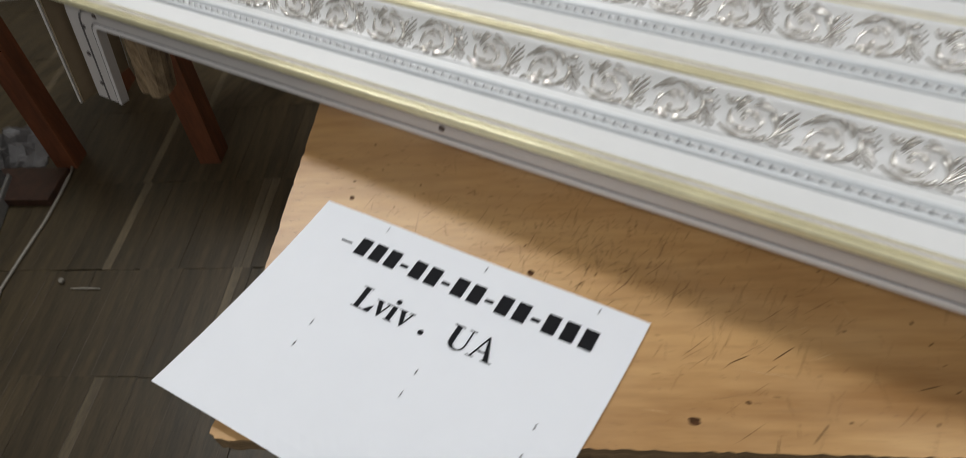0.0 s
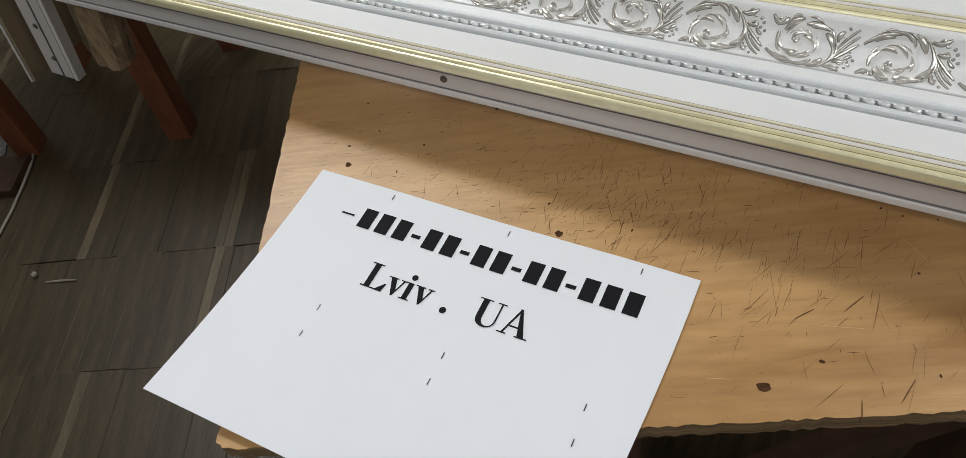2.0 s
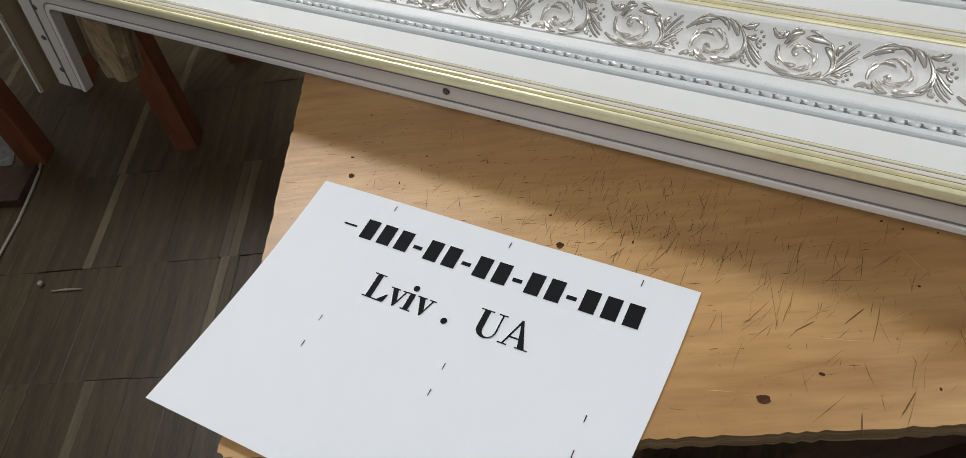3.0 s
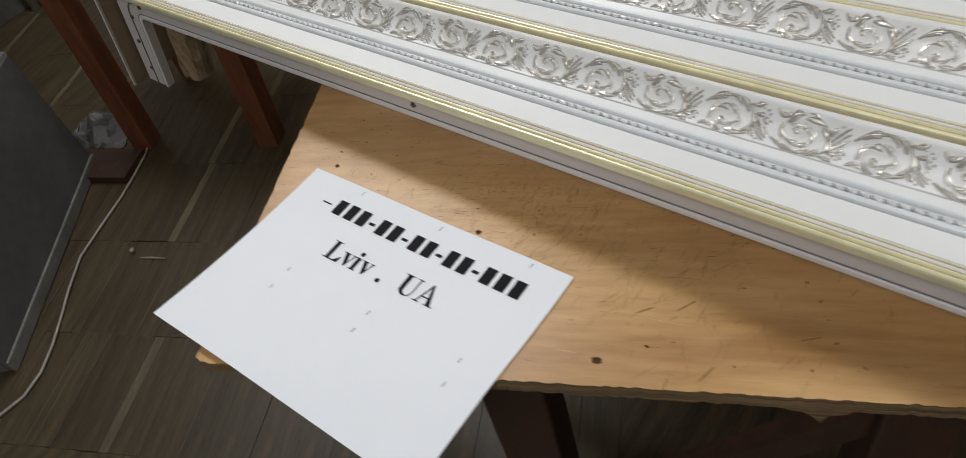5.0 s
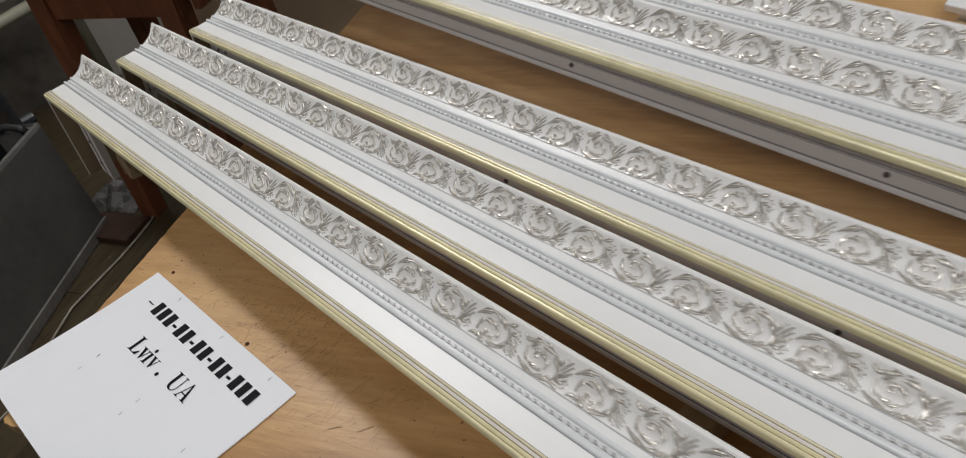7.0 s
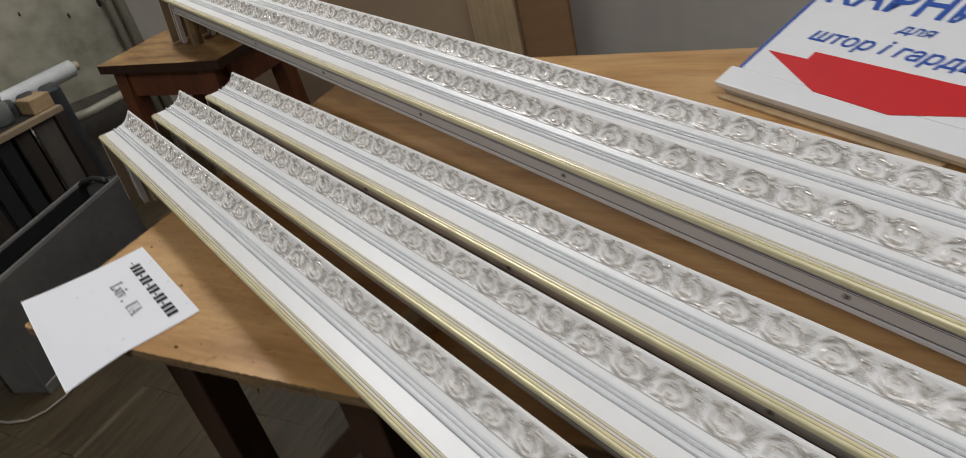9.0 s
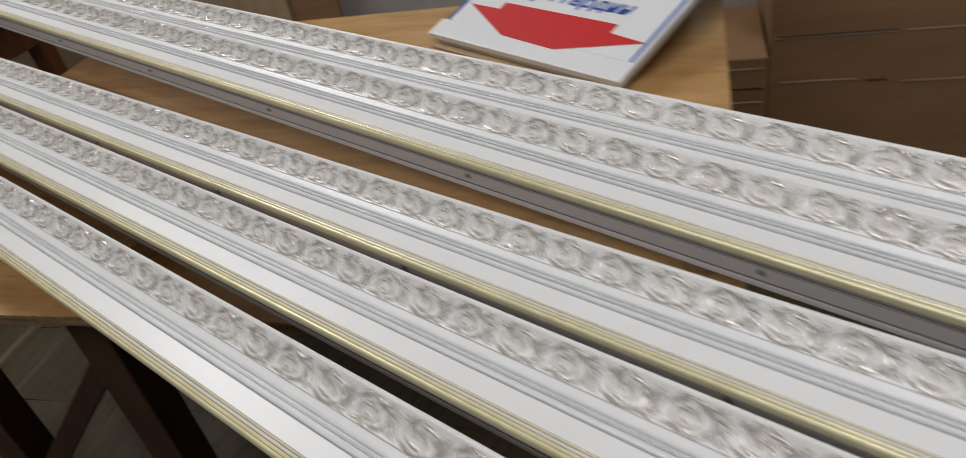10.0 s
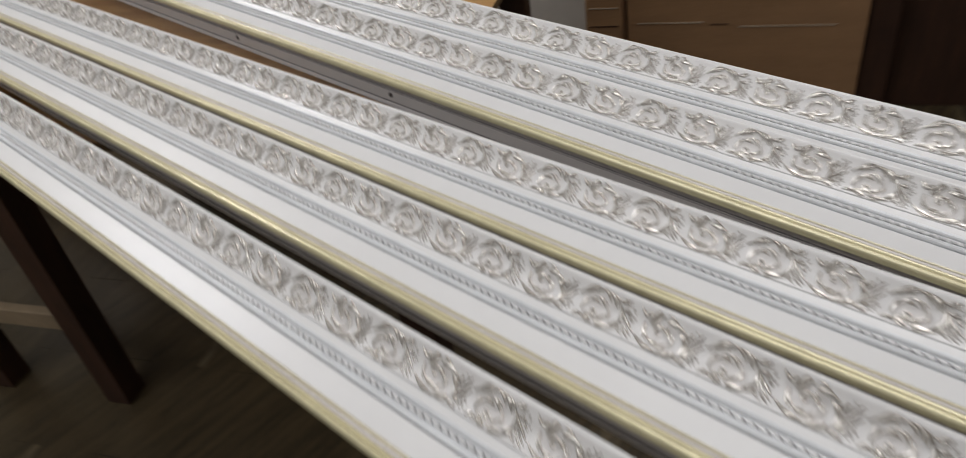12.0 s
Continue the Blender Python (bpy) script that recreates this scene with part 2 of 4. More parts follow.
slats = {(w, pale): slat_mesh(w, FLOORPALE if pale else FLOORM) for w in WIDTHS for pale in (False, True)}
far_boards, far_pale, laid = bmesh.new(), bmesh.new(), 0
rng = random.Random(5)
for j in range(-10, 12):
    u = -3.7 + rng.uniform(0, 0.08)
    while u < 4.1:
        wide = rng.choices(WIDTHS, (3, 2, 3, 4, 3))[0]
        pale = rng.random() < (0.6 if wide < 0.03 else 0.0)
        p = bench_point(u, j * ROW + 0.19 + rng.uniform(-0.0015, 0.0015))
        u += wide
        if not (-4.1 < p.x < 5.0 and -3.1 < p.y < 3.3):
            continue
        if -1.55 < p.x < 0.2 and -0.6 < p.y < 0.5 and laid < 300:
            ob = new("floor_board", slats[wide, pale])
            ob.parent = floor
            ob.matrix_basis = Matrix.Translation(p + Vector((0, 0, rng.uniform(-0.0015, 0)))) @ pose(0, 0, 0, 0, 0, TURN)
            laid += 1
        else:
            q = Matrix.Translation(p) @ pose(0, 0, rng.uniform(-0.0012, 0), 0, 0, TURN)
            to = far_pale if pale else far_boards
            to.faces.new([to.verts.new(q @ Vector(c)) for c in ((0, 0, 0), (wide - 0.0007, 0, 0), (wide - 0.0007, ROW - 0.0006, 0), (0, ROW - 0.0006, 0))])
tagged(part("floor_boards", far_boards, FLOORM, floor), kind="stuff")
tagged(part("worn_floor_boards", far_pale, FLOORPALE, floor), kind="stuff")

# ---- bench ----
BENCH = Matrix.Translation(FL) @ pose(0, 0, 0, 0, 0, TURN)
bench = thing("workbench", "scratched plywood workbench top on dark brown wooden legs", "workbench", BENCH)
LONG, DEEP = 1.456, 1.0
rng = random.Random(2)


def ragged_slab(x0, x1, y0, y1, z0, z1, jitter, step=0.02, r=0.012):
    """A slab with slightly chewed edges and rounded corners."""
    outline = []
    corners = ((x0, y0), (x1, y0), (x1, y1), (x0, y1))
    for k in range(4):
        ax, ay = corners[k]
        bx, by = corners[(k + 1) % 4]
        n = max(2, int(math.hypot(bx - ax, by - ay) / step))
        dx, dy = (bx - ax) / n, (by - ay) / n
        nx, ny = -(by - ay) / math.hypot(bx - ax, by - ay), (bx - ax) / math.hypot(bx - ax, by - ay)
        for i in range(n):
            if i == 0:
                outline.append((ax + (dx and math.copysign(r, dx)) * 0.3 + nx * r * 0.3, ay + (dy and math.copysign(r, dy)) * 0.3 + ny * r * 0.3))
            else:
                e = rng.random() ** 3 * jitter
                outline.append((ax + dx * i + nx * e, ay + dy * i + ny * e))
    bm = bmesh.new()
    lo = [bm.verts.new((x, y, z0)) for x, y in outline]
    hi = [bm.verts.new((x, y, z1)) for x, y in outline]
    m = len(outline)
    for k in range(m):
        bm.faces.new((lo[k], lo[(k + 1) % m], hi[(k + 1) % m], hi[k])).material_index = 1
    bm.faces.new(hi)
    bm.faces.new(lo[::-1])
    return bm


part("tabletop", ragged_slab(0, LONG, 0, DEEP, TABLE - 0.015, TABLE, 0.0016, 0.005), [PLY, PLYEDGE], bench, "scratched birch plywood top with chipped edges")
leg_bm = box(-0.031, 0.031, -0.030, 0.030, 0, TABLE - 0.0155, 0.003)
leg = part("leg", leg_bm, DARKWOOD, bench, "dark brown square leg", pose(0.234, 0.088, 0))
for x, y in ((0.575, 0.088), (1.38, 0.088), (0.234, 0.92), (0.575, 0.92), (1.38, 0.92)):
    ob = new("leg", leg.data)
    ob.parent, ob.matrix_basis = bench, pose(x, y, 0)
part("rail", box(0.607, 1.349, 0.905, 0.935, TABLE - 0.105, TABLE - 0.0155, 0.003), DARKWOOD, bench)
part("rail", box(0.222, 0.246, 0.119, 0.889, TABLE - 0.085, TABLE - 0.0155, 0.003), DARKWOOD, bench)
part("rail", box(0.563, 0.587, 0.119, 0.889, TABLE - 0.085, TABLE - 0.0155, 0.003), DARKWOOD, bench)
part("stretcher", box(0.2655, 0.5435, 0.074, 0.098, 0.215, 0.262, 0.003), SHADEPLY, bench, "pale low stretcher between the legs")
part("stretcher", box(0.2655, 0.5435, 0.906, 0.930, 0.215, 0.262, 0.003), SHADEPLY, bench)
part("brace", extrude([(-0.018, -0.011), (0.018, -0.011), (0.018, 0.011), (-0.018, 0.011)], lambda a, b, q: (0.266 + 0.285 * q + 0.7 * a, 0.083 + b, 0.285 + 0.30 * q - 0.7 * a), (0.0, 1.0)), DARKWOOD, bench, "slanting brown brace")


def speck(name, x, y, rx, ry, turn, material, label):
    """A thin uneven disc let into the top at a world place."""
    bm = bmesh.new()
    vs = []
    for k in range(14):
        a = 2 * math.pi * k / 14
        w = 1 + rng.uniform(-0.18, 0.18)
        vs.append(bm.verts.new((rx * w * math.cos(a), ry * w * math.sin(a), 0.0004)))
    bm.faces.new(vs)
    res = bmesh.ops.extrude_face_region(bm, geom=bm.faces[:])
    for v in res["geom"]:
        if isinstance(v, bmesh.types.BMVert):
            v.co.z = -0.0015
    bmesh.ops.recalc_face_normals(bm, faces=bm.faces)
    return part(name, bm, material, bench, label, BENCH.inverted() @ pose(x, y, TABLE, 0, 0, turn))


KNOT = mat("knot_wood", (0.10, 0.046, 0.020), 0.8, 0, 0.3, 120, 0.1, 200, spec=0.1)
SCRATCH = mat("scratch_dirt", (0.20, 0.115, 0.05), 0.8, 0, 0.3, 120, 0.0, spec=0.1)
speck("knot", 0.349, -0.055, 0.0040, 0.0028, 20, KNOT, "dark knot in the plywood")
speck("knot", 0.375, -0.028, 0.0016, 0.0010, 0, KNOT, "")
speck("screw_hole", 0.021, 0.012, 0.0024, 0.002, 0, KNOT, "")
speck("screw_hole", 0.199, 0.005, 0.0028, 0.0024, 0, KNOT, "")
speck("screw_hole", 0.44, 0.30, 0.003, 0.003, 0, KNOT, "")
for k in range(46):
    x, y = rng.uniform(0.0, 0.62), rng.uniform(-0.1, 0.12)
    if (Vector((x, y, 0)) - FL).dot(N) > 0.012 and (Vector((x, y, 0)) - FL).dot(U) > 0.03 and not (x < 0.3 and y < 0.003):
        speck("dent", x, y, rng.uniform(0.0006, 0.0016), rng.uniform(0.0004, 0.0007), rng.uniform(0, 180), KNOT, "")
def hairlines(count, seed, area, lengths, turns, half):
    """Fine knife cuts, joined, too thin to tell apart."""
    rg = random.Random(seed)
    bm = bmesh.new()
    for k in range(count):
        x, y = rg.gauss(area[0], area[1]), rg.gauss(area[2], area[3])
        v = Vector((x, y, 0)) - FL
        if not (0.004 < v.dot(N) < 0.6 and 0.004 < v.dot(U) < 1.44) or (0 < x < 0.3 and y < 0.002):
            continue
        ln, a, w = rg.uniform(*lengths) * rg.uniform(0.4, 1), radians(rg.choice(turns) + rg.gauss(0, 3.5)), 0.80 * half * rg.uniform(0.4, 1.4)
        d, s = Vector((math.cos(a), math.sin(a), 0)), Vector((-math.sin(a), math.cos(a), 0))
        bend = rg.uniform(-0.025, 0.025) * ln
        lo, hi = [], []
        for q in (0, 0.25, 0.5, 0.75, 1):
            p = Vector((x, y, TABLE + 0.00025)) + d * ln * (q - 0.5) + s * bend * 4 * q * (1 - q)
            wq = w * (0.15 + 0.85 * math.sin(math.pi * min(0.97, max(0.03, q))))
            lo.append(bm.verts.new(p - s * wq))
            hi.append(bm.verts.new(p + s * wq))
        for m in range(4):
            bm.faces.new((lo[m], lo[m + 1], hi[m + 1], hi[m]))
    return bm


FAINT = mat("faint_scratch", (0.33, 0.20, 0.09), 0.6, 0, 0.2, 120, 0.0, spec=0.2)
PALECUT = mat("pale_scratch", (0.66, 0.46, 0.25), 0.6, 0, 0.1, 120, 0.0, spec=0.2)
for seed, count, area, lengths, turns, half, ink in ((7, 190, (0.24, 0.05, 0.05, 0.028), (0.003, 0.022), (64, 92, 96, 118), 0.00020, SCRATCH), (8, 90, (0.33, 0.05, 0.03, 0.03), (0.008, 0.04), (90, 94, 62), 0.00016, SCRATCH),
                                                     (1, 130, (0.20, 0.07, 0.035, 0.03), (0.004, 0.026), (66, 72, 92, 118), 0.00016, SCRATCH),
                                                     (2, 80, (0.40, 0.10, 0.02, 0.05), (0.004, 0.03), (64, 72, 92, 115), 0.00015, SCRATCH),
                                                     (3, 45, (0.30, 0.16, 0.04, 0.07), (0.01, 0.06), (30, 65, 90, 118), 0.00018, FAINT),
                                                     (4, 420, (0.12, 0.12, 0.03, 0.05), (0.002, 0.010), (TURN, TURN, TURN + 10), 0.00022, SCRATCH),
                                                     (5, 50, (0.55, 0.2, 0.1, 0.1), (0.003, 0.02), (TURN, 70, 110), 0.00018, FAINT),
                                                     (6, 25, (0.25, 0.15, 0.03, 0.05), (0.01, 0.05), (15, 50, 140), 0.00016, PALECUT)):
    hl = part("scratch_wear", hairlines(count, seed, area, lengths, turns, half), ink, bench, "", BENCH.inverted())
    tagged(hl, kind="stuff")
for x, y, r, turn in ((0.384, 0.016, 0.008, 60), (0.36, 0.0, 0.007, 50), (0.42, -0.03, 0.009, 75), (0.47, 0.03, 0.006, 40), (0.40, -0.05, 0.006, 100)):
    speck("scratch", x, y, r, 0.0003, turn, SCRATCH, "")

# chipped splinter under the front edge
sp = extrude([(0.0, 0.0), (0.045, 0.0), (0.041, -0.006), (0.030, -0.009), (0.026, -0.020), (0.021, -0.013), (0.014, -0.006), (0.004, -0.004)], lambda a, b, q: (a, 0.003 + 0.003 * q, TABLE - 0.0152 + b), (0.0, 1.0))
part("splinter", sp, PLYEDGE, bench, "torn splinter of veneer", pose(0.452, -0.002, 0))

# wooden battens that carry the mouldings
BATTEN = mat("pine_batten", (0.45, 0.31, 0.17), 0.6, 0, 0.15, 8, 0.1, 50, stretch=(6, 1, 6))
for x, y0, y1, top in ((0.62, 0.121, 0.340, 0.7823), (1.29, 0.475, 0.540, 0.8234)):
    tagged(link("batten", box(x - 0.015, x + 0.015, y0, y1, TABLE, top, 0.002), BATTEN), "plain pine batten lying under the white mouldings", "batten", "battens on the bench")

# ---- cornices ----
CACHE = {}


def shared(name, key, make, material, parent, m=None, label="", smooth=False):
    """A part whose mesh is made once and used again."""
    if key not in CACHE:
        ob = link(name, make(), material, None, None, smooth)
        CACHE[key] = ob.data
        bpy.data.objects.remove(ob)
    ob = new(name, CACHE[key])
    ob.parent = parent
    if m is not None:
        ob.matrix_basis = m
    if label:
        ob["label"] = label
    return ob


MM = 0.001
GILT = [(0, -3), (0, 1.2), (0.5, 2.8), (1.4, 3.9), (2.6, 4.1), (3.3, 3.5), (3.6, 2.9), (3.9, 3.6), (4.6, 4.8), (5.6, 5.1), (6.6, 4.5), (7.2, 3.0), (7.2, -3)]
PALERIB = [(7.2, -3), (7.2, 3.0), (7.7, 4.3), (8.8, 4.9), (10.0, 4.6), (10.5, 3.4), (10.5, -3)]
GILTLINE = [(10.5, -3), (10.5, 3.0), (11.0, 4.7), (12.0, 5.2), (12.7, 4.6), (13.0, 3.8), (13.0, -3)]
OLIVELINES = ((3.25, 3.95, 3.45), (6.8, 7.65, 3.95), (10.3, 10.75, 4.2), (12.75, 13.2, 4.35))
BOARD = [(13.0, 4.0), (33.2, 4.5), (33.2, 3.0), (34.4, 3.0), (34.4, -4), (13.0, -4)]
LINE = [(33.3, 2.2), (33.3, 3.3), (34.3, 3.3), (34.3, 2.2)]
BEADM = [(34.4, -4), (34.4, 5.2), (35.0, 6.6), (36.2, 7.4), (37.6, 7.2), (38.4, 6.0), (38.6, 5.0), (45.2, 5.4), (45.4, 7.0), (46.2, 8.2), (47.4, 8.7), (48.6, 8.4), (49.2, 7.4), (49.2, -4)]
BAND = [(49.2, -4), (49.2, 7.2), (55.0, 9.2), (55.0, -4)]
LINE2 = [(55.05, 7.4), (55.05, 8.6), (55.75, 8.6), (55.75, 7.4)]


def cove(s):
    """The hollow of the moulding: s from 0 at its foot to 1 at its head, in millimetres."""
    return 56.2 + 20.8 * s, 10.0 + 5.0 * s + 14.2 * s * s


HEAD = [(55.8, -4), (55.8, 9.4)] + [cove(k / 12) for k in range(13)] + [(78.0, 30.4), (79.4, 31.2), (81.0, 30.8), (82.2, 29.2), (82.4, 27.0), (82.4, -4)]


def bar(profile, length, lead=0.0):
    return extrude([(a * MM, b * MM) for a, b in profile], lambda a, b, s: (s - lead * a, a, b), (0.0, length))


def on_cove(x, s, h):
    """A point h millimetres above the hollow, and the direction straight out of it."""
    y, z = cove(s)
    out = Vector((0, -(5.0 + 28.4 * s), 20.8)).normalized()
    return Vector((x, y, z)) + out * h, out


def blade(bm, pts, r, lift=0.0, rim_wide=0.3):
    """A leaf along points (x in mm, s 0..1): thin stalk, full head, two rounded crests with a vein between, on a dark
    umber rim.
    """
    n = len(pts)
    mids = [on_cove(x, s, 0.0) for x, s in pts]
    rows = []
    for k, (p, out) in enumerate(mids):
        d = (mids[min(k + 1, n - 1)][0] - mids[max(k - 1, 0)][0]).normalized()
        side = out.cross(d).normalized()
        q = k / (n - 1)
        w = r * max(0.10, math.sin(math.pi * min(0.985, 0.06 + 0.93 * q ** 1.35)) ** 0.8)
        tall = 0.30 + 1.25 * w + lift
        rows.append([bm.verts.new((p + side * w * a + out * h) * MM) for a, h in ((1 + rim_wide / w, 0.08), (1.0, 0.10), (0.86, 0.62 * tall), (0.55, tall), (0.10, 0.66 * tall), (-0.40, 0.92 * tall), (-0.84, 0.50 * tall), (-1.0, 0.10), (-1 - rim_wide / w, 0.08))])
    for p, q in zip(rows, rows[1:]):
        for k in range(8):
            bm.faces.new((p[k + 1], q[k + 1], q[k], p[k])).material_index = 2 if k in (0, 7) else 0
    bm.faces.new(rows[-1][1:8])


def scroll_unit(vines=((26.0, 1), (78.0, -1))):
    """Two leaf rosettes of a running vine, the second upside down, one repeat of 104 mm."""
    bm = bmesh.new()
    tall = 25.5   # width of the hollow along its surface, mm

    def vine(cx, flip):
        def leaf(a, b, c, w, lift=0.5, lobes=0.22, n=9):
            line = []
            for k in range(n + 1):
                q = k / n
                x = (1 - q) ** 2 * a[0] + 2 * q * (1 - q) * b[0] + q * q * c[0]
                y = (1 - q) ** 2 * a[1] + 2 * q * (1 - q) * b[1] + q * q * c[1]
                line.append((cx + 0.93 * x + 1.6, min(0.99, max(0.01, 0.5 + flip * 0.88 * y / tall))))
            blade(bm, line, 1.0 * w, 0.8 * lift, 0.45)
            if w < 0.9 or n < 9:
                return
            # a slender companion lobe along the leaf's outer flank
            shift = []
            for k in range(3, 9):
                (xa, sa), (xb, sb) = line[k - 1], line[k + 1]
                dx, dy = xb - xa, (sb - sa) * tall
                ln = math.hypot(dx, dy) or 1.0
                away = 1 if (line[k][0] - cx) * -dy + (line[k][1] - 0.5) * tall * dx > 0 else -1
                off = away * w * (0.55 + 0.26 * (k - 2))
                shift.append((line[k][0] - dy / ln * off, min(0.995, max(0.005, line[k][1] + dx / ln * off / tall))))
            blade(bm, shift, 0.36 * w * (1 + lobes), 0.3 * lift, 0.2)

        # outer ring, broken into leaves
        leaf((-19.5, 6), (-11, 12.8), (0, 13.0), 1.15)
        leaf((-13.5, 8.2), (-8, 12), (-3.5, 11.0), 0.9)
        leaf((-3, 13.5), (6.6, 14.4), (8.8, 7.8), 1.0)
        leaf((7, 13.6), (12.5, 12.3), (15.2, 6.2), 1.55, 0.6)
        leaf((16, 10.6), (24.6, 2.4), (18, -4), 0.95)
        leaf((20.6, 0.6), (19.2, -6), (13.6, -8), 1.45, 0.6)
        leaf((16, -9.7), (8, -12), (1.2, -10.6), 1.75, 0.6, 0.1)
        leaf((-10.6, -6.4), (-7.1, -12.4), (-0.4, -13.2), 1.5, 0.6)
        leaf((-9.2, -4.6), (-6.6, -9.6), (-2.0, -11.8), 0.8)
        # inner ring
        leaf((-13.9, -5.7), (-15, 1), (-7.8, 4.8), 1.2, 0.6)
        leaf((-10, 3.6), (-5, 7.2), (0.4, 4.0), 1.45, 0.7)
        leaf((-4.3, 8.2), (3.3, 8.7), (6.6, 2.3), 1.25, 0.6)
        leaf((7.9, 4.6), (12.3, -1), (6, -3.7), 1.2, 0.6)
        leaf((7.8, -1.6), (5.3, -6), (0.6, -5.2), 1.3, 0.7)
        # heart and its eye
        leaf((3.6, -6), (-3.6, -8.6), (-5.5, -2), 1.25, 0.7, 0.1)
        leaf((-5.4, -2.7), (-2.4, 0.4), (-0.8, -4.2), 1.2, 0.9, 0.1)
        # tail leaves
        leaf((-19.6, -13), (-16, -8.2), (-12.5, -10), 1.2)
        leaf((-14.6, -9.2), (-11, -9.4), (-10, -12.6), 0.9)
        # spray beyond the rosette
        leaf((16.7, 11.9), (21.3, 10), (26.6, 14), 1.15)
        leaf((21.4, 7.2), (24.6, 5.6), (28.3, 7.1), 0.95)
        leaf((22, -4.6), (20.6, -8.4), (24.6, -10.2), 1.0)
        leaf((27.4, 5.2), (29.2, 2.3), (31.9, 1.8), 0.6, 0.2)
        leaf((20.4, 6.6), (26.4, 0.5), (34, -5.4), 0.62, 0.3, 0.0)
        leaf((21.5, 0.5), (25.9, -7.7), (32.6, -12), 0.42, 0.1, 0.5)
        leaf((22.5, 3.0), (27.0, -4.5), (33.5, -9), 0.38, 0.1, 0.6)
        for x, y in ((30.0, 5.5), (31.5, 8.0), (29.5, 10.0), (27.0, -12.0), (30.0, -1.0), (25.0, -1.0), (33.0, 4.0)):
            leaf((x - 0.8, y - 0.4), (x, y + 0.6), (x + 0.9, y + 0.2), 0.5, 0.05, 0.0, 4)

    for cx0, side in vines:
        vine(cx0, side)
    # pale wash behind each rosette
    for cx, flip in [(v + 2.0, f) for v, f in vines]:
        rim = []
        for k in range(18):
            a = 2 * math.pi * k / 18
            w = 11.0 + 0.9 * math.sin(5 * a + cx)
            x, s = cx + 1.15 * w * math.cos(a), 0.5 + 0.92 * w * math.sin(a) / tall
            rim.append((x, min(0.97, max(0.03, s))))

        def lay(x, s, h):
            y, z = cove(s)
            return bm.verts.new((x * MM, (y - 0.6 * h) * MM, (z + 0.8 * h) * MM))
        rings = [[lay(cx + (x - cx) * f, 0.5 + (s - 0.5) * f, h) for x, s in rim] for f, h in ((1.0, -0.1), (0.93, 0.2), (0.7, 0.2), (0.4, 0.2))]
        centre = lay(cx, 0.5, 0.2)
        made = []
        for p, q in zip(rings, rings[1:]):
            made += [bm.faces.new((p[k], p[(k + 1) % 18], q[(k + 1) % 18], q[k])) for k in range(18)]
        made += [bm.faces.new((rings[-1][k], rings[-1][(k + 1) % 18], centre)) for k in range(18)]
        for f in made:
            f.material_index = 1
    return bm


def bead_unit():
    """Thirteen slanted beads of the rope row, one repeat of 104 mm."""
    bm = bmesh.new()
    for k in range(13):
        x = 4.0 + 8.0 * k
        pts = [((x - 3.3 + 6.6 * q) * MM, (42.0 + 0.9 - 1.8 * q) * MM, 5.7 * MM) for q in (0, 0.10, 0.3, 0.7, 0.90, 1)]
        tube(pts, [r * MM for r in (0.8, 1.4, 1.65, 1.65, 1.4, 0.8)], 8, bm)
    return bm


LEAN = 0.414   # the returned end leans outwards
TRACKFACE = [(0.0, 0.0213), (0.0200, 0.0213), (0.0204, 0.0226), (0.0214, 0.0226), (0.0219, 0.0212), (0.0380, 0.0212), (0.0384, 0.0228), (0.0392, 0.0228), (0.0396, 0.0212), (0.0400, 0.0212), (0.0400, 0.031), (0.0, 0.031)]


def rail_mesh(length, drop, section):
    """The curtain track: a flat strip with grooves that bends down at the left end."""
    bm = bmesh.new()
    wide = 0.048
    path = [(length, -0.0045, 0, -1)]
    r0 = wide + 0.012
    cx, cz = 0.056, -0.0045 - r0
    for k in range(11):
        a = radians(90 + 6.75 * k)
        path.append((cx + r0 * math.cos(a), cz + r0 * math.sin(a), -math.cos(a), -math.sin(a)))
    path.append((0.016 + LEAN * (0.0045 - drop), -drop, 1.082, 0))
    rings = [[bm.verts.new((x + nx * w, y, z + nz * w)) for w, y in section] for x, z, nx, nz in path]
    n = len(section)
    for p, q in zip(rings, rings[1:]):
        for k in range(n):
            bm.faces.new((p[k], p[(k + 1) % n], q[(k + 1) % n], q[k]))
    bm.faces.new(rings[0][::-1])
    bm.faces.new(rings[-1])
    bmesh.ops.recalc_face_normals(bm, faces=bm.faces)
    return bm


def hole_mesh():
    bm = bmesh.new()
    bmesh.ops.create_cone(bm, cap_ends=True, segments=14, radius1=0.0032, radius2=0.0026, depth=0.003)
    bmesh.ops.rotate(bm, verts=bm.verts, matrix=Matrix.Rotation(radians(90), 3, "X"))
    return bm


def return_board(drop, profile, inset=0.0):
    """The same moulding turned down at the end: its face looks out to the left."""
    return extrude([(a * MM, b * MM) for a, b in profile], lambda a, b, s: (0.0045 - b + LEAN * s, a, s), (-drop, -0.0045 - inset))


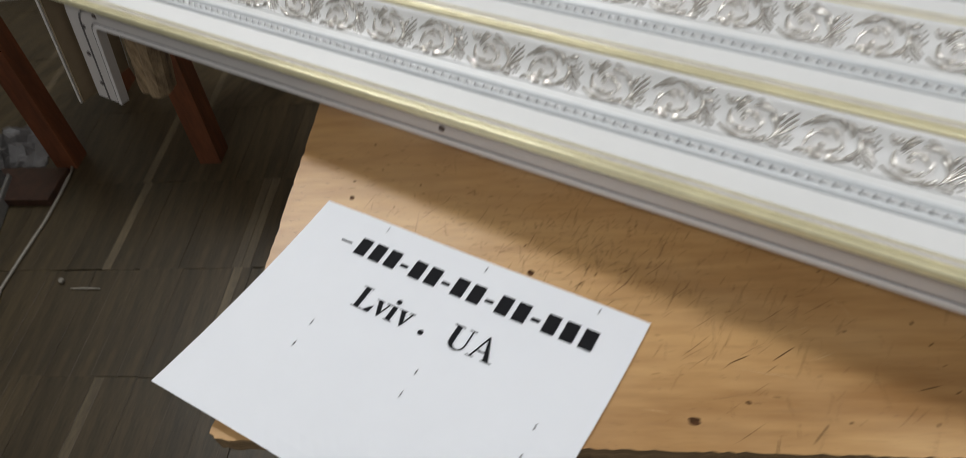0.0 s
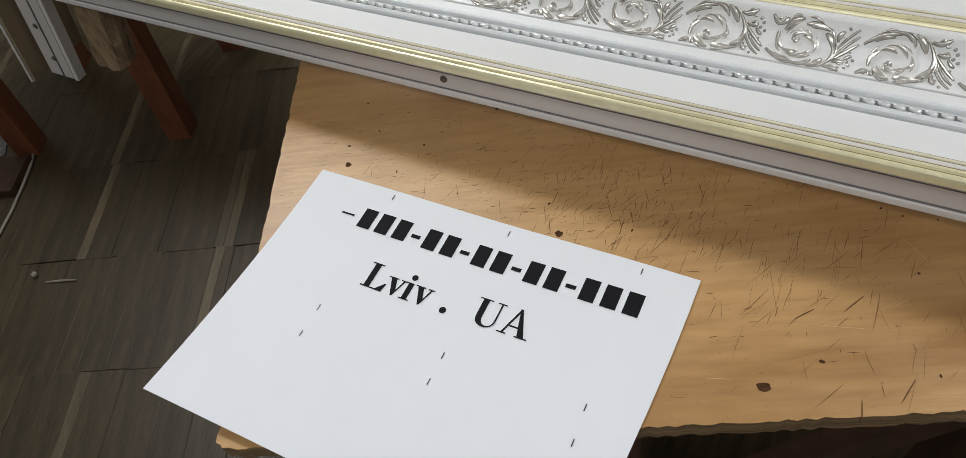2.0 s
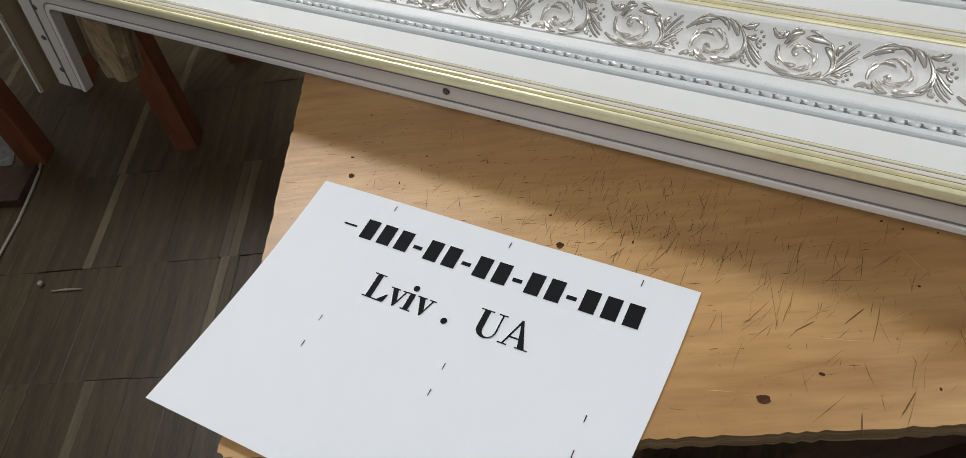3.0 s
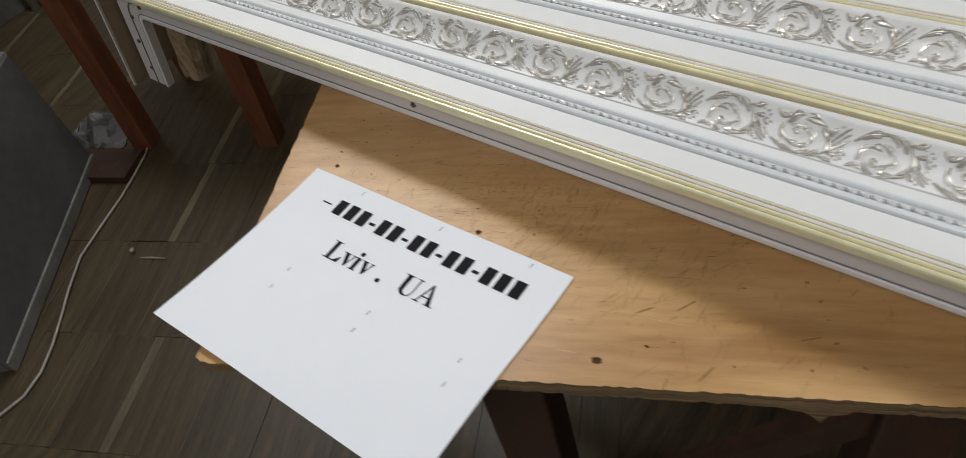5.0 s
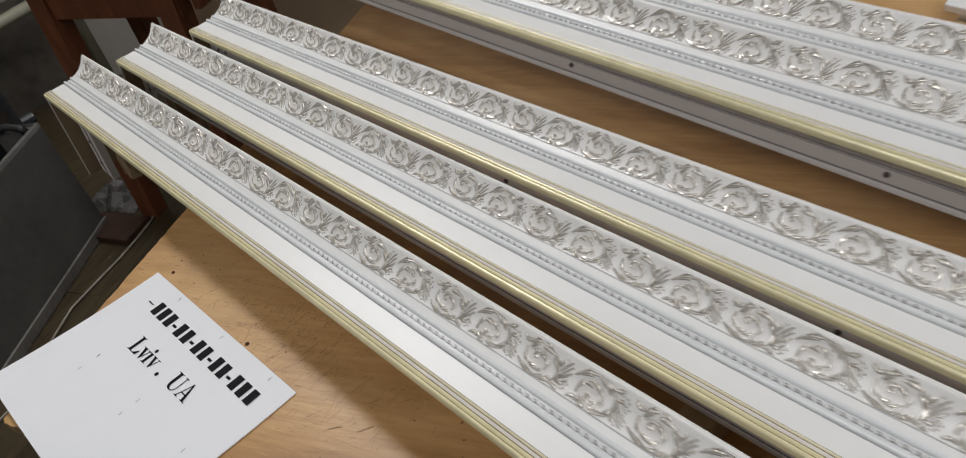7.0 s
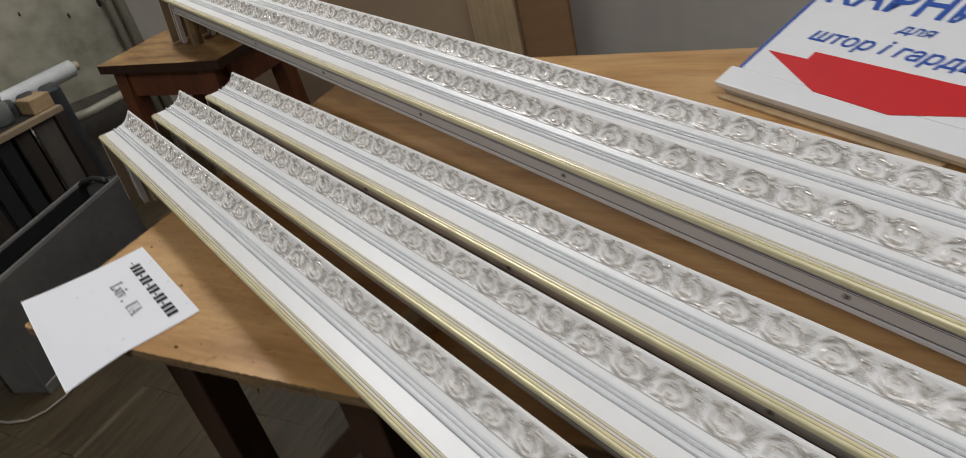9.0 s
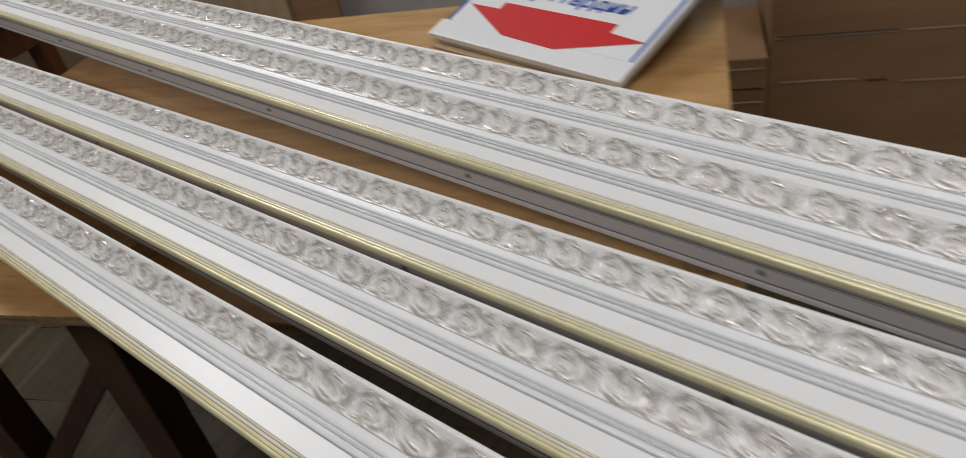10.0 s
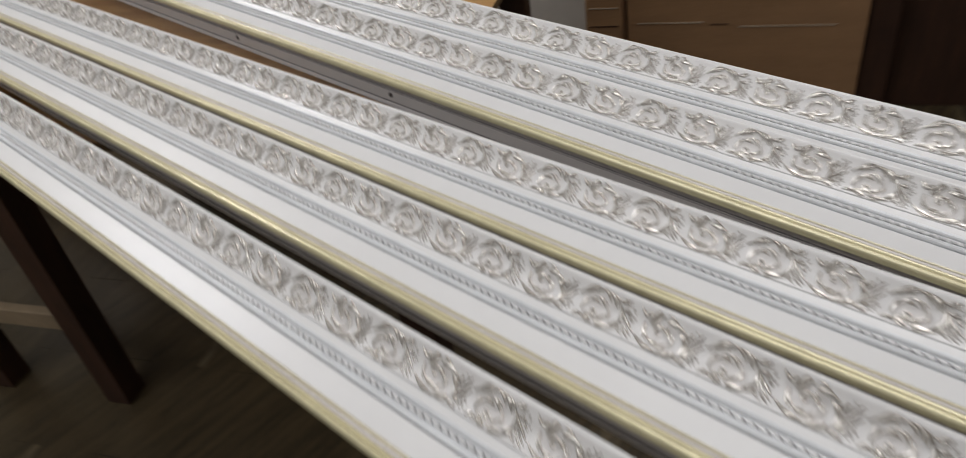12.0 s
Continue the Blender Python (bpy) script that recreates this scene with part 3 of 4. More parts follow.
def split_block():
    """A roughly split pine offcut glued behind the bend."""
    rg = random.Random(8)
    return extrude([(0.092, 0.036), (0.100, 0.034), (0.108, 0.038), (0.118, 0.0345), (0.130, 0.037), (0.135, 0.048), (0.128, 0.066), (0.092, 0.066)], lambda a, b, s: (a + LEAN * s + rg.uniform(-0.0008, 0.0008), b + rg.uniform(-0.0012, 0.0012), s), [-0.160 + 0.018 * k for k in range(9)])


def cornice(x0, y_at_0, slope, z_at_0, rise, length, rosette_x, hole_xs, label, drop=0.180):
    m = Matrix.Translation((x0, y_at_0 + slope * x0, z_at_0 + rise * x0)) @ pose(0, 0, 0, 0, -math.degrees(math.atan(rise)), math.degrees(math.atan(slope)))
    c = thing("cornice", label, "cornice", m, "white carved cornices")
    key = f"{length:.2f}{drop:.3f}"
    shared("gilt_edge", "gilt" + key, lambda: bar(GILT, length), GOLD, c, label="ribbed pale gold edge")
    shared("pale_rib", "palerib" + key, lambda: bar(PALERIB, length), PINKRIB, c, label="pinkish white rib beside the gold edge")
    shared("gilt_line", "giltline" + key, lambda: bar(GILTLINE, length), PALEGOLD, c, label="thin faded gold line")
    # Dark olive strips in the rib grooves; shading put into their colour.
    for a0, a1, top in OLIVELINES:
        shared("groove_strip", f"olive{a0}" + key, lambda a0=a0, a1=a1, top=top: bar([(a0, top - 1), (a0, top), (a1, top), (a1, top - 1)], length), OLIVE, c)
    shared("face_board", "board" + key, lambda: bar(BOARD, length), WHITE, c, label="smooth white lacquered face")
    shared("groove_strip", "line" + key, lambda: bar(LINE, length), GREYLINE, c)
    shared("bead_moulding", "beadm" + key, lambda: bar(BEADM, length), BEADW, c, label="pale blue-grey glazed bead")
    shared("flat_band", "band" + key, lambda: bar(BAND, length), WHITE, c)
    shared("groove_strip", "line2" + key, lambda: bar(LINE2, length), GREYLINE, c)
    shared("hollow", "head" + key, lambda: bar(HEAD, length), PEARL, c, label="pearl white hollow and rounded head")
    shift = (rosette_x - x0 - 0.026) % 0.104
    for k in range(-1, int(length / 0.104) + 1):
        x = shift + 0.104 * k
        if -0.060 < x < -0.012:
            shared("scroll_ornament", "halfscroll", lambda: scroll_unit(((26.0, -1),)), [SILVER, PATINA, UMBERRIM], c, pose(x + 0.052, 0, 0), "", True)
        if x < -0.012 or x + 0.104 > length:
            continue
        shared("scroll_ornament", "scroll", scroll_unit, [SILVER, PATINA, UMBERRIM], c, pose(x, 0, 0), "raised leaf scrolls in champagne silver", True)
    for k in range(int(length / 0.104)):
        shared("bead_row", "beads", bead_unit, BEADS, c, pose(0.002 + 0.104 * k, 0, 0), "row of slanted silver beads", True)
    # Dark strip under the beads, seen only in the gaps.
    shared("bead_ground", "bground" + key, lambda: bar([(40.6, 4.6), (40.6, 5.75), (43.4, 5.95), (43.4, 4.6)], length), BEADGAP, c, label="dark strip between the beads")
    track = shared("curtain_track", "rail" + key, lambda: rail_mesh(length, drop, TRACKFACE), RAIL, c, label="grey-white plastic curtain track with screw holes")
    # Dark strips in the track's grooves, their occlusion put into colour.
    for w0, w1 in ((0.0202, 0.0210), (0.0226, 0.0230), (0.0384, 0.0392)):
        shared("groove_strip", f"trackline{w0}" + key, lambda w0=w0, w1=w1: rail_mesh(length, drop, [(w0, 0.0206), (w1, 0.0206), (w1, 0.024), (w0, 0.024)]), TRACKSHADE, track)
    shared("flange", "flange" + key, lambda: rail_mesh(length, drop, [(0.0402, 0.0205), (0.0406, 0.0200), (0.0430, 0.0198), (0.0456, 0.0200), (0.046, 0.0206), (0.046, 0.032), (0.0402, 0.032)]), FLANGE, track, label="white lower flange")
    for hx in hole_xs:
        shared("screw_hole", "hole", hole_mesh, HOLE, track, pose(hx - x0, 0.0210, -0.0335))
    for x, z in ((0.060, -0.032), (0.022, -0.054), (-0.008, -0.100), (-0.024, -0.150)):
        shared("screw_hole", "hole", hole_mesh, HOLE, track, pose(x, 0.0210, z))
    # the end that turns down
    back = shared("return_board", "ret" + key, lambda: return_board(drop, HEAD), PEARL, c, label="moulding returned downwards at the end")
    shared("return_face", "retb" + key, lambda: return_board(drop, BOARD), WHITE, c)
    shared("return_band", "retd" + key, lambda: return_board(drop, BEADM[:1] + BEADM[1:]), BEADW, c)
    shared("return_band", "rete" + key, lambda: return_board(drop, BAND), WHITE, c)
    shared("return_edge", "retg" + key, lambda: return_board(drop, GILT), PINKRIB, c)
    shared("return_edge", "retp" + key, lambda: return_board(drop, PALERIB), SHADEPLY, c)
    shared("return_edge", "retl" + key, lambda: return_board(drop, GILTLINE), SHADEPLY, c)
    shared("backing", "back" + key, lambda: extrude([(0.0088, 0.0015), (0.0118, 0.0015), (0.0118, 0.079), (0.0088, 0.079)], lambda a, b, s: (a + LEAN * s, b, s), (-drop + 0.002, -0.0046)), SHADEPLY, c, label="raw plywood backing of the return")
    shared("backing_strip", "back2" + key, lambda: box(0.031, length, 0.0335, 0.080, -0.013, -0.0043, 0.001), RAWPLY, c)
    shared("corner_block", "blk" + key, split_block, SPLITPINE, c, label="rough pine corner block")
    return c


SPLITPINE = mat("split_pine", (0.36, 0.26, 0.15), 0.75, 0, 0.3, 9, 0.4, 60, stretch=(12, 12, 1), dark=(0.10, 0.06, 0.03))
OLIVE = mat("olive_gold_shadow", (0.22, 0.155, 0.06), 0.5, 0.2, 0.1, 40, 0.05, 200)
PINKRIB = mat("pinkish_white", (0.74, 0.70, 0.66), 0.35, 0.05, 0.04, 30, 0.04, 150)
TRACKSHADE = mat("grey_groove_shade", (0.22, 0.20, 0.20), 0.6, 0, 0.1, 30, 0.0)
FLANGE = mat("white_flange", (0.72, 0.69, 0.675), 0.4, 0, 0.03, 10, 0.02, 40)
BEADGAP = mat("dark_bead_gap", (0.26, 0.255, 0.25), 0.4, 0.5, 0.15, 120, 0.05, 200)
BEADW = mat("blue_grey_glaze", (0.735, 0.75, 0.76), 0.36, 0.05, 0.04, 40, 0.04, 200)
BEADS = mat("silver_bead", (0.80, 0.80, 0.79), 0.28, 0.3, 0.1, 200, 0.05, 400)
PEARL = mat("pearl_white", (0.81, 0.80, 0.785), 0.36, 0.0, 0.035, 25, 0.06, 250)
FRONT = dict(rise=0.0115, z_at_0=0.8257)
cornice(-0.448, 0.0608, -0.0234, length=2.95, rosette_x=1.507, hole_xs=(0.079,), label="long white cornice moulding with silver leaf scrolls above the bench", **FRONT)
cornice(-0.433, 0.1776, -0.0228, length=2.95, rosette_x=1.512, hole_xs=(0.30, 0.67), label="long white cornice moulding with silver leaf scrolls above the bench", **FRONT)
cornice(-0.401, 0.2953, -0.0248, length=2.95, rosette_x=1.799, hole_xs=(0.30, 0.67, 1.04, 1.41), label="long white cornice moulding with silver leaf scrolls above the bench", **FRONT)
cornice(-1.190, 0.4407, -0.0405, z_at_0=0.9010, rise=-0.0210, length=3.65, rosette_x=1.523, hole_xs=(-0.45, -0.08, 0.290, 0.644, 1.038, 1.389), label="longer white cornice moulding with one end on a stool", drop=0.157)
cornice(-1.150, 0.5287, -0.0379, z_at_0=0.9010, rise=-0.0210, length=3.60, rosette_x=1.550, hole_xs=(0.1, 0.47), label="longer white cornice moulding with one end on a stool", drop=0.157)

# ---- sheet of paper ----
sheet = thing("paper_sheet", "white printed sheet of paper overhanging the bench corner", "paper", pose(0, 0, TABLE))


def curl(x, y):
    """The sheet lifts at its free corner and droops where it hangs over the front edge."""
    v = min(1.0, max(0.0, -y / 0.20))
    over = max(0.0, -((x - FL.x) * N.x + (y - FL.y) * N.y))
    return 0.0012 + 0.008 * v * v * (1 - x / 0.297) + 0.0006 * math.sin(9 * x / 0.297) - 0.016 * (over / 0.085) ** 1.4


pb = bmesh.new()
nx_, ny_ = 26, 20


def page_xy(i, j):
    return 0.0045 + 0.2925 * i - 0.0065 * j * j - 0.006 * i * j * j, 0.0004 - 0.2010 * j


rows = [[page_xy(i / nx_, j / ny_) for i in range(nx_ + 1)] for j in range(ny_ + 1)]
grid = [[pb.verts.new((x, y, curl(x, y))) for x, y in row] for row in rows]
for j in range(ny_):
    for i in range(nx_):
        pb.faces.new((grid[j][i], grid[j + 1][i], grid[j + 1][i + 1], grid[j][i + 1]))
page = part("page", pb, PAPER, sheet)
sol = page.modifiers.new("thickness", "SOLIDIFY")
sol.thickness, sol.offset = 0.0002, -1


def ink_bar(name, x0, x1, y0, y1):
    bm = bmesh.new()
    n = 4
    lo = [bm.verts.new((x0 + (x1 - x0) * k / n, y0, curl(x0 + (x1 - x0) * k / n, y0) + 0.0004)) for k in range(n + 1)]
    hi = [bm.verts.new((x0 + (x1 - x0) * k / n, y1, curl(x0 + (x1 - x0) * k / n, y1) + 0.0004)) for k in range(n + 1)]
    for k in range(n):
        bm.faces.new((lo[k], lo[k + 1], hi[k + 1], hi[k]))
    return part(name, bm, INK, sheet)


# the upper line, one plain bar for each sign
at = 0.0575
ink_bar("printed_bar", 0.0425, 0.0535, -0.0310, -0.0295)
for size in (3, 2, 2, 2, 3):
    for k in range(size):
        ink_bar("printed_bar", at + 0.0020, at + 0.0124, -0.0380 - 0.006 * (at - 0.057), -0.0212 - 0.006 * (at - 0.057))
        at += 0.0146
    if at < 0.255:
        ink_bar("printed_bar", at + 0.0012, at + 0.0082, -0.0326 - 0.006 * (at - 0.057), -0.0296 - 0.006 * (at - 0.057))
        at += 0.0097


def rect(x0, x1, y0, y1):
    return [(x0, y0), (x1, y0), (x1, y1), (x0, y1)]


def dot(x, y, r):
    return [(x + r * math.cos(2 * math.pi * k / 16), y + r * math.sin(2 * math.pi * k / 16)) for k in range(16)]


def bowl():
    out = []
    for k in range(12):
        a, b = math.pi * (1 + k / 12), math.pi * (1 + (k + 1) / 12)
        out.append([(0.52 + 0.36 * math.cos(a), 0.30 + 0.32 * math.sin(a)), (0.52 + 0.36 * math.cos(b), 0.30 + 0.32 * math.sin(b)),
                    (0.60 + 0.22 * math.cos(b), 0.30 + 0.25 * math.sin(b)), (0.60 + 0.22 * math.cos(a), 0.30 + 0.25 * math.sin(a))])
    return out


# heavy serif letters in units of the capital's height, each with its advance
LETTERS = {
    "L": (0.94, [rect(0.16, 0.38, 0, 1), rect(0.03, 0.51, 0.955, 1), rect(0.03, 0.86, 0, 0.05), [(0.60, 0.05), (0.86, 0.0), (0.92, 0.34), (0.87, 0.34)]]),
    "v": (0.72, [[(0.08, 0.68), (0.30, 0.68), (0.45, 0.24), (0.37, -0.02)], [(0.37, -0.02), (0.43, 0.02), (0.66, 0.68), (0.59, 0.68)], rect(0.01, 0.38, 0.635, 0.68), rect(0.48, 0.73, 0.635, 0.68)]),
    "i": (0.42, [rect(0.11, 0.31, 0, 0.68), rect(0.02, 0.40, 0, 0.045), rect(0.02, 0.31, 0.635, 0.68), dot(0.21, 0.90, 0.115)]),
    ".": (0.40, [dot(0.2, 0.10, 0.12)]),
    "U": (1.02, [rect(0.16, 0.38, 0.30, 1), rect(0.82, 0.88, 0.30, 1), rect(0.03, 0.51, 0.955, 1), rect(0.69, 1.01, 0.955, 1)] + bowl()),
    "A": (1.04, [[(0.71, 0), (0.95, 0), (0.54, 1.01), (0.45, 1.01)], [(0.13, 0), (0.20, 0), (0.52, 0.90), (0.47, 0.98)], rect(0.27, 0.78, 0.30, 0.36), rect(0, 0.33, 0, 0.045), rect(0.62, 1.05, 0, 0.045)]),
}
CAP = 0.0198


def letter(sign, x0, y0):
    bm = bmesh.new()
    for k, shape in enumerate(LETTERS[sign][1]):
        pts = [(x0 + CAP * a, y0 + CAP * b) for a, b in shape]
        bm.faces.new([bm.verts.new((x, y, curl(x, y) + 0.0004 + 0.00002 * k)) for x, y in pts])
    return part("printed_letter", bm, INK, sheet)


at = 0.0880
for word, gap in (("Lviv", 0.0085), (".", 0.0150), ("UA", 0.0)):
    for sign in word:
        letter(sign, at, -0.0800 + 0.016 * (at - 0.088))
        at += LETTERS[sign][0] * CAP * (0.92 if word == "Lviv" else 1.0)
    at += gap
for x, y in ((0.072, -0.106), (0.072, -0.127), (0.167, -0.106), (0.167, -0.125), (0.261, -0.105), (0.262, -0.127), (0.073, -0.006), (0.261, -0.006), (0.167, -0.007)):
    ink_bar("roller_mark", x - 0.0003, x + 0.0003, y - 0.0024, y + 0.0024)

# ---- stool ----
STOOL = pose(-1.36, 0.262, 0, 0, 0, TURN)
stool = thing("stool", "red-brown wooden stool with a worn top carrying the mouldings", "stool", STOOL)
part("seat", ragged_slab(0, 0.54, 0, 0.36, 0.738, 0.766, 0.002, 0.03, 0.008), [STOOLTOP, DARKWOOD], stool, "worn honey-brown plank top")
for nm, b in (("apron", (0.06, 0.48, 0.035, 0.055, 0.645, 0.7375)), ("apron", (0.06, 0.48, 0.305, 0.325, 0.645, 0.7375)), ("apron", (0.03, 0.05, 0.07, 0.29, 0.645, 0.7375)), ("apron", (0.49, 0.51, 0.07, 0.29, 0.645, 0.7375))):
    part(nm, box(*b, 0.002), REDWOOD, stool)
for (tx, ty), (bx, by) in (((0.055, 0.055), (0.015, 0.03)), ((0.455, 0.055), (0.405, 0.03)), ((0.055, 0.305), (0.03, 0.33)), ((0.475, 0.305), (0.47, 0.33))):
    w = 0.0275
    part("leg", extrude([(-w, -w), (w, -w), (w, w), (-w, w)], lambda a, b, s, tx=tx, ty=ty, bx=bx, by=by: (a + bx + (tx - bx) * s, b + by + (ty - by) * s, 0.7375 * s), (0.0, 1.0)), REDWOOD, stool)

# ---- direction sign ----
e1 = Vector((0.9861, -0.1660, 0)).normalized()
e2 = (Vector((0.1660, 0.9861, 0)).normalized() * math.cos(radians(17.8)) + Vector((0, 0, math.sin(radians(17.8))))).normalized()
e3 = e1.cross(e2)
SIGN = Matrix.Translation((0.535, 0.892, 0.7745)) @ Matrix((e1, e2, e3)).transposed().to_4x4()
sign = thing("direction_sign", "white tilted sign with blue lettering and a red arrow", "sign", SIGN)
W_SIGN = 0.477
part("panel", box(0.0145, W_SIGN, 0.0452, 0.42, -0.012, 0, 0.0015), SIGNW, sign)
part("lower_strip", box(0, W_SIGN, 0, 0.045, -0.012, 0, 0.0015), SIGNW, sign)
part("core", box(0.0175, W_SIGN - 0.004, 0.002, 0.418, -0.022, -0.0125, 0.001), SIGNEDGE, sign, "pale foam core")
for x in (0.022, W_SIGN - 0.0065):
    part("stripe", box(x - 0.006, x, 0.045, 0.42, 0.0003, 0.0012), BLUE, sign, "blue side stripe")
ar = bmesh.new()
ar.faces.new([ar.verts.new((x, y, 0.0012)) for x, y in ((0.036, 0.097), (0.116, 0.098), (0.116, 0.117), (0.388, 0.117), (0.388, 0.095), (0.464, 0.089), (0.310, 0.033), (0.176, 0.037))])
for f in list(bmesh.ops.extrude_face_region(ar, geom=ar.faces[:])["geom"]):
    if isinstance(f, bmesh.types.BMVert):
        f.co.z = 0.0003
bmesh.ops.recalc_face_normals(ar, faces=ar.faces)
part("arrow", ar, RED, sign, "red arrow")
text_mesh("штор і гардин", 0.042, BLUE, sign, pose(0.077, 0.142, 0.0008), "lettering", 1.0, 0.22, 0.0006, 1.12)
text_mesh("для", 0.030, BLUE, sign, pose(0.205, 0.194, 0.0008), "lettering", 1.0, 0.22, 0.0003, 1.1)
text_mesh("КАРНИЗИ", 0.082, BLUE, sign, pose(0.035, 0.236, 0.0008), "lettering", 1.0, 0.0, 0.0018, 0.98)
tagged(link("wooden_block", box(0, 0.30, -0.03, 0.03, TABLE, 0.8455, 0.002), RAWPLY, None, SIGN @ Matrix.Identity(4)), "plain wooden block propping up the sign", "block")
bpy.data.objects["wooden_block"].matrix_basis = Matrix.Translation((0.67, 1.15, 0)) @ pose(0, 0, 0, 0, 0, -9.5)
tagged(link("batten", box(0, 0.40, -0.006, 0.012, TABLE, 0.7555, 0.001), BATTEN, None, pose(0.55, 0.885, 0, 0, 0, -9.5)), "thin wooden strip lying under the sign", "batten", "battens on the bench")

# ---- things behind the bench ----


def standing(name, label, category, u0, u1, n0, n1, z0, z1, material, lean=0.0, bevel=0.003, turn=0.0):
    ob = link(name, box(0, u1 - u0, 0, n1 - n0, 0, z1 - z0, bevel), material, None, Matrix.Translation(bench_point(u0, n0, z0)) @ pose(0, 0, 0, 0, 0, TURN + turn) @ pose(0, 0, 0, lean, 0, 0))
    return tagged(ob, label, category)


standing("hardboard_panel", "large brown hardboard panel leaning upright behind the bench", "panel", -1.30, -0.055, 1.70, 1.712, 0.002, 1.35, HARDBOARD)
standing("plywood_plank", "stained upright plywood plank behind the bench", "plank", -0.052, 0.112, 1.665, 1.69, 0.0, 1.4, RAWPLY)
standing("chipboard_panel", "dark brown chipboard standing behind the bench", "panel", 0.116, 0.285, 1.68, 1.70, 0.0, 1.3, CARTON)
wall_back = standing("wall_back", "grey plastered partition behind the bench", "wall", -2.2, 3.7, 1.86, 1.96, -0.006, 2.8, WALLM, 0, 0)
wall_back["kind"] = "structure"


def carton(label, u0, u1, n0, n1, z1, material, flaps, turn=0.0, z0=0.0):
    c = thing("cardboard_box", label, "box", Matrix.Translation(bench_point(u0, n0, z0)) @ pose(0, 0, 0, 0, 0, TURN + turn), "cardboard boxes")
    w, d, h = u1 - u0, n1 - n0, z1 - z0
    part("body", box(0, w, 0, d, 0, h, 0.004), material, c)
    for k, z in enumerate(flaps):
        part("seam", box(0.01, w - 0.01, -0.0022, -0.0002, z - 0.0012, z + 0.0012), CARTONPALE if k % 2 == 0 else DARKWOOD, c, "creased fold line")
    return c


big = carton("tall brown cardboard carton with creased folds", 1.59, 2.25, 1.40, 1.852, 0.98, CARTON, ())
for u0, u1, z, tint in ((0.02, 0.30, 0.450, DARKWOOD), (0.01, 0.30, 0.4465, CARTONPALE), (0.32, 0.47, 0.4465, CARTONPALE), (0.03, 0.22, 0.322, CARTONPALE), (0.24, 0.29, 0.316, DARKWOOD), (0.32, 0.58, 0.308, CARTONPALE)):
    part("seam", box(u0, u1, -0.0022, -0.0002, z - 0.0011, z + 0.0011), tint, big, "creased fold line")
carton("flat brown cardboard carton standing on edge", 2.80, 3.5, 1.45, 1.84, 0.75, CARTON, (0.3,))
carton("small brown carton beside the bench end", 1.478, 1.583, 1.33, 1.69, 0.43, CARTON, (0.40, 0.345, 0.305))
standing("leaning_board", "dark brown board standing beside the boxes", "board", 2.256, 2.335, 1.43, 1.46, 0.0, 0.95, DARKWOOD)
# Added panel; its dark colour stands for the dim gap past the boxes.
standing("dim_gap_panel", "dark brown panel added to fill the dim gap past the boxes", "panel", 2.34, 2.78, 1.50, 1.53, 0.0, 1.2, DARKWOOD)

# ---- clutter by the stool ----
DUSTYGREY = mat("dusty_grey", (0.20, 0.19, 0.17), 0.8, 0, 0.2, 12, 0.2, 60)
bin_ = thing("fabric_bin", "large open dark grey storage bin on the floor", "bin", pose(-1.03, -0.345, 0, 0, 0, 129.3))
bx, by, bz = 0.66, 0.15, 0.375
# Far side and bottom are black, the shade inside put into colour.
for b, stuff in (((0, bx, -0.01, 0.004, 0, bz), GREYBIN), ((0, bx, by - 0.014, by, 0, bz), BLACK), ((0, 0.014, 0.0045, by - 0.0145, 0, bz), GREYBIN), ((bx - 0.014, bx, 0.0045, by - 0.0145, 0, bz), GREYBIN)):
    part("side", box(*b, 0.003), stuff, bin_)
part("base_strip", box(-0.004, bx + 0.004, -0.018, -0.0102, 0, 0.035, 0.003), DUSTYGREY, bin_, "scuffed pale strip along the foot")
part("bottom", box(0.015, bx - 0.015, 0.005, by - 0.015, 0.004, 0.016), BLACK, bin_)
rim = bmesh.new()
tube([(0, 0, bz), (bx, 0, bz), (bx, by, bz), (0, by, bz), (0, 0, bz)], 0.009, 8, rim)
part("rim", rim, GREYBIN, bin_, "worn grey rolled rim")
part("handle", tube([(bx - 0.03, 0.02, bz), (bx - 0.025, 0.03, bz + 0.012), (bx - 0.02, 0.075, bz + 0.018), (bx - 0.025, 0.12, bz + 0.012), (bx - 0.03, 0.13, bz)], 0.011, 8), BLACK, bin_, "black loop handle", smooth=True)

rad = thing("radiator", "dark blue-grey cast iron radiator under the wall", "radiator", pose(-2.05, -0.55, 0, 0, 0, 90))
for k in range(9):
    part("section", box(0.085 * k, 0.085 * k + 0.074, -0.05, 0.05, 0.12, 0.62, 0.018), IRON, rad)
part("pipe", tube([(-0.02, 0, 0.16), (0.80, 0, 0.16)], 0.02, 10), IRON, rad)
for x in (0.035, 0.715):
    part("foot", box(x - 0.02, x + 0.02, -0.04, 0.04, 0.0, 0.125, 0.003), IRON, rad)

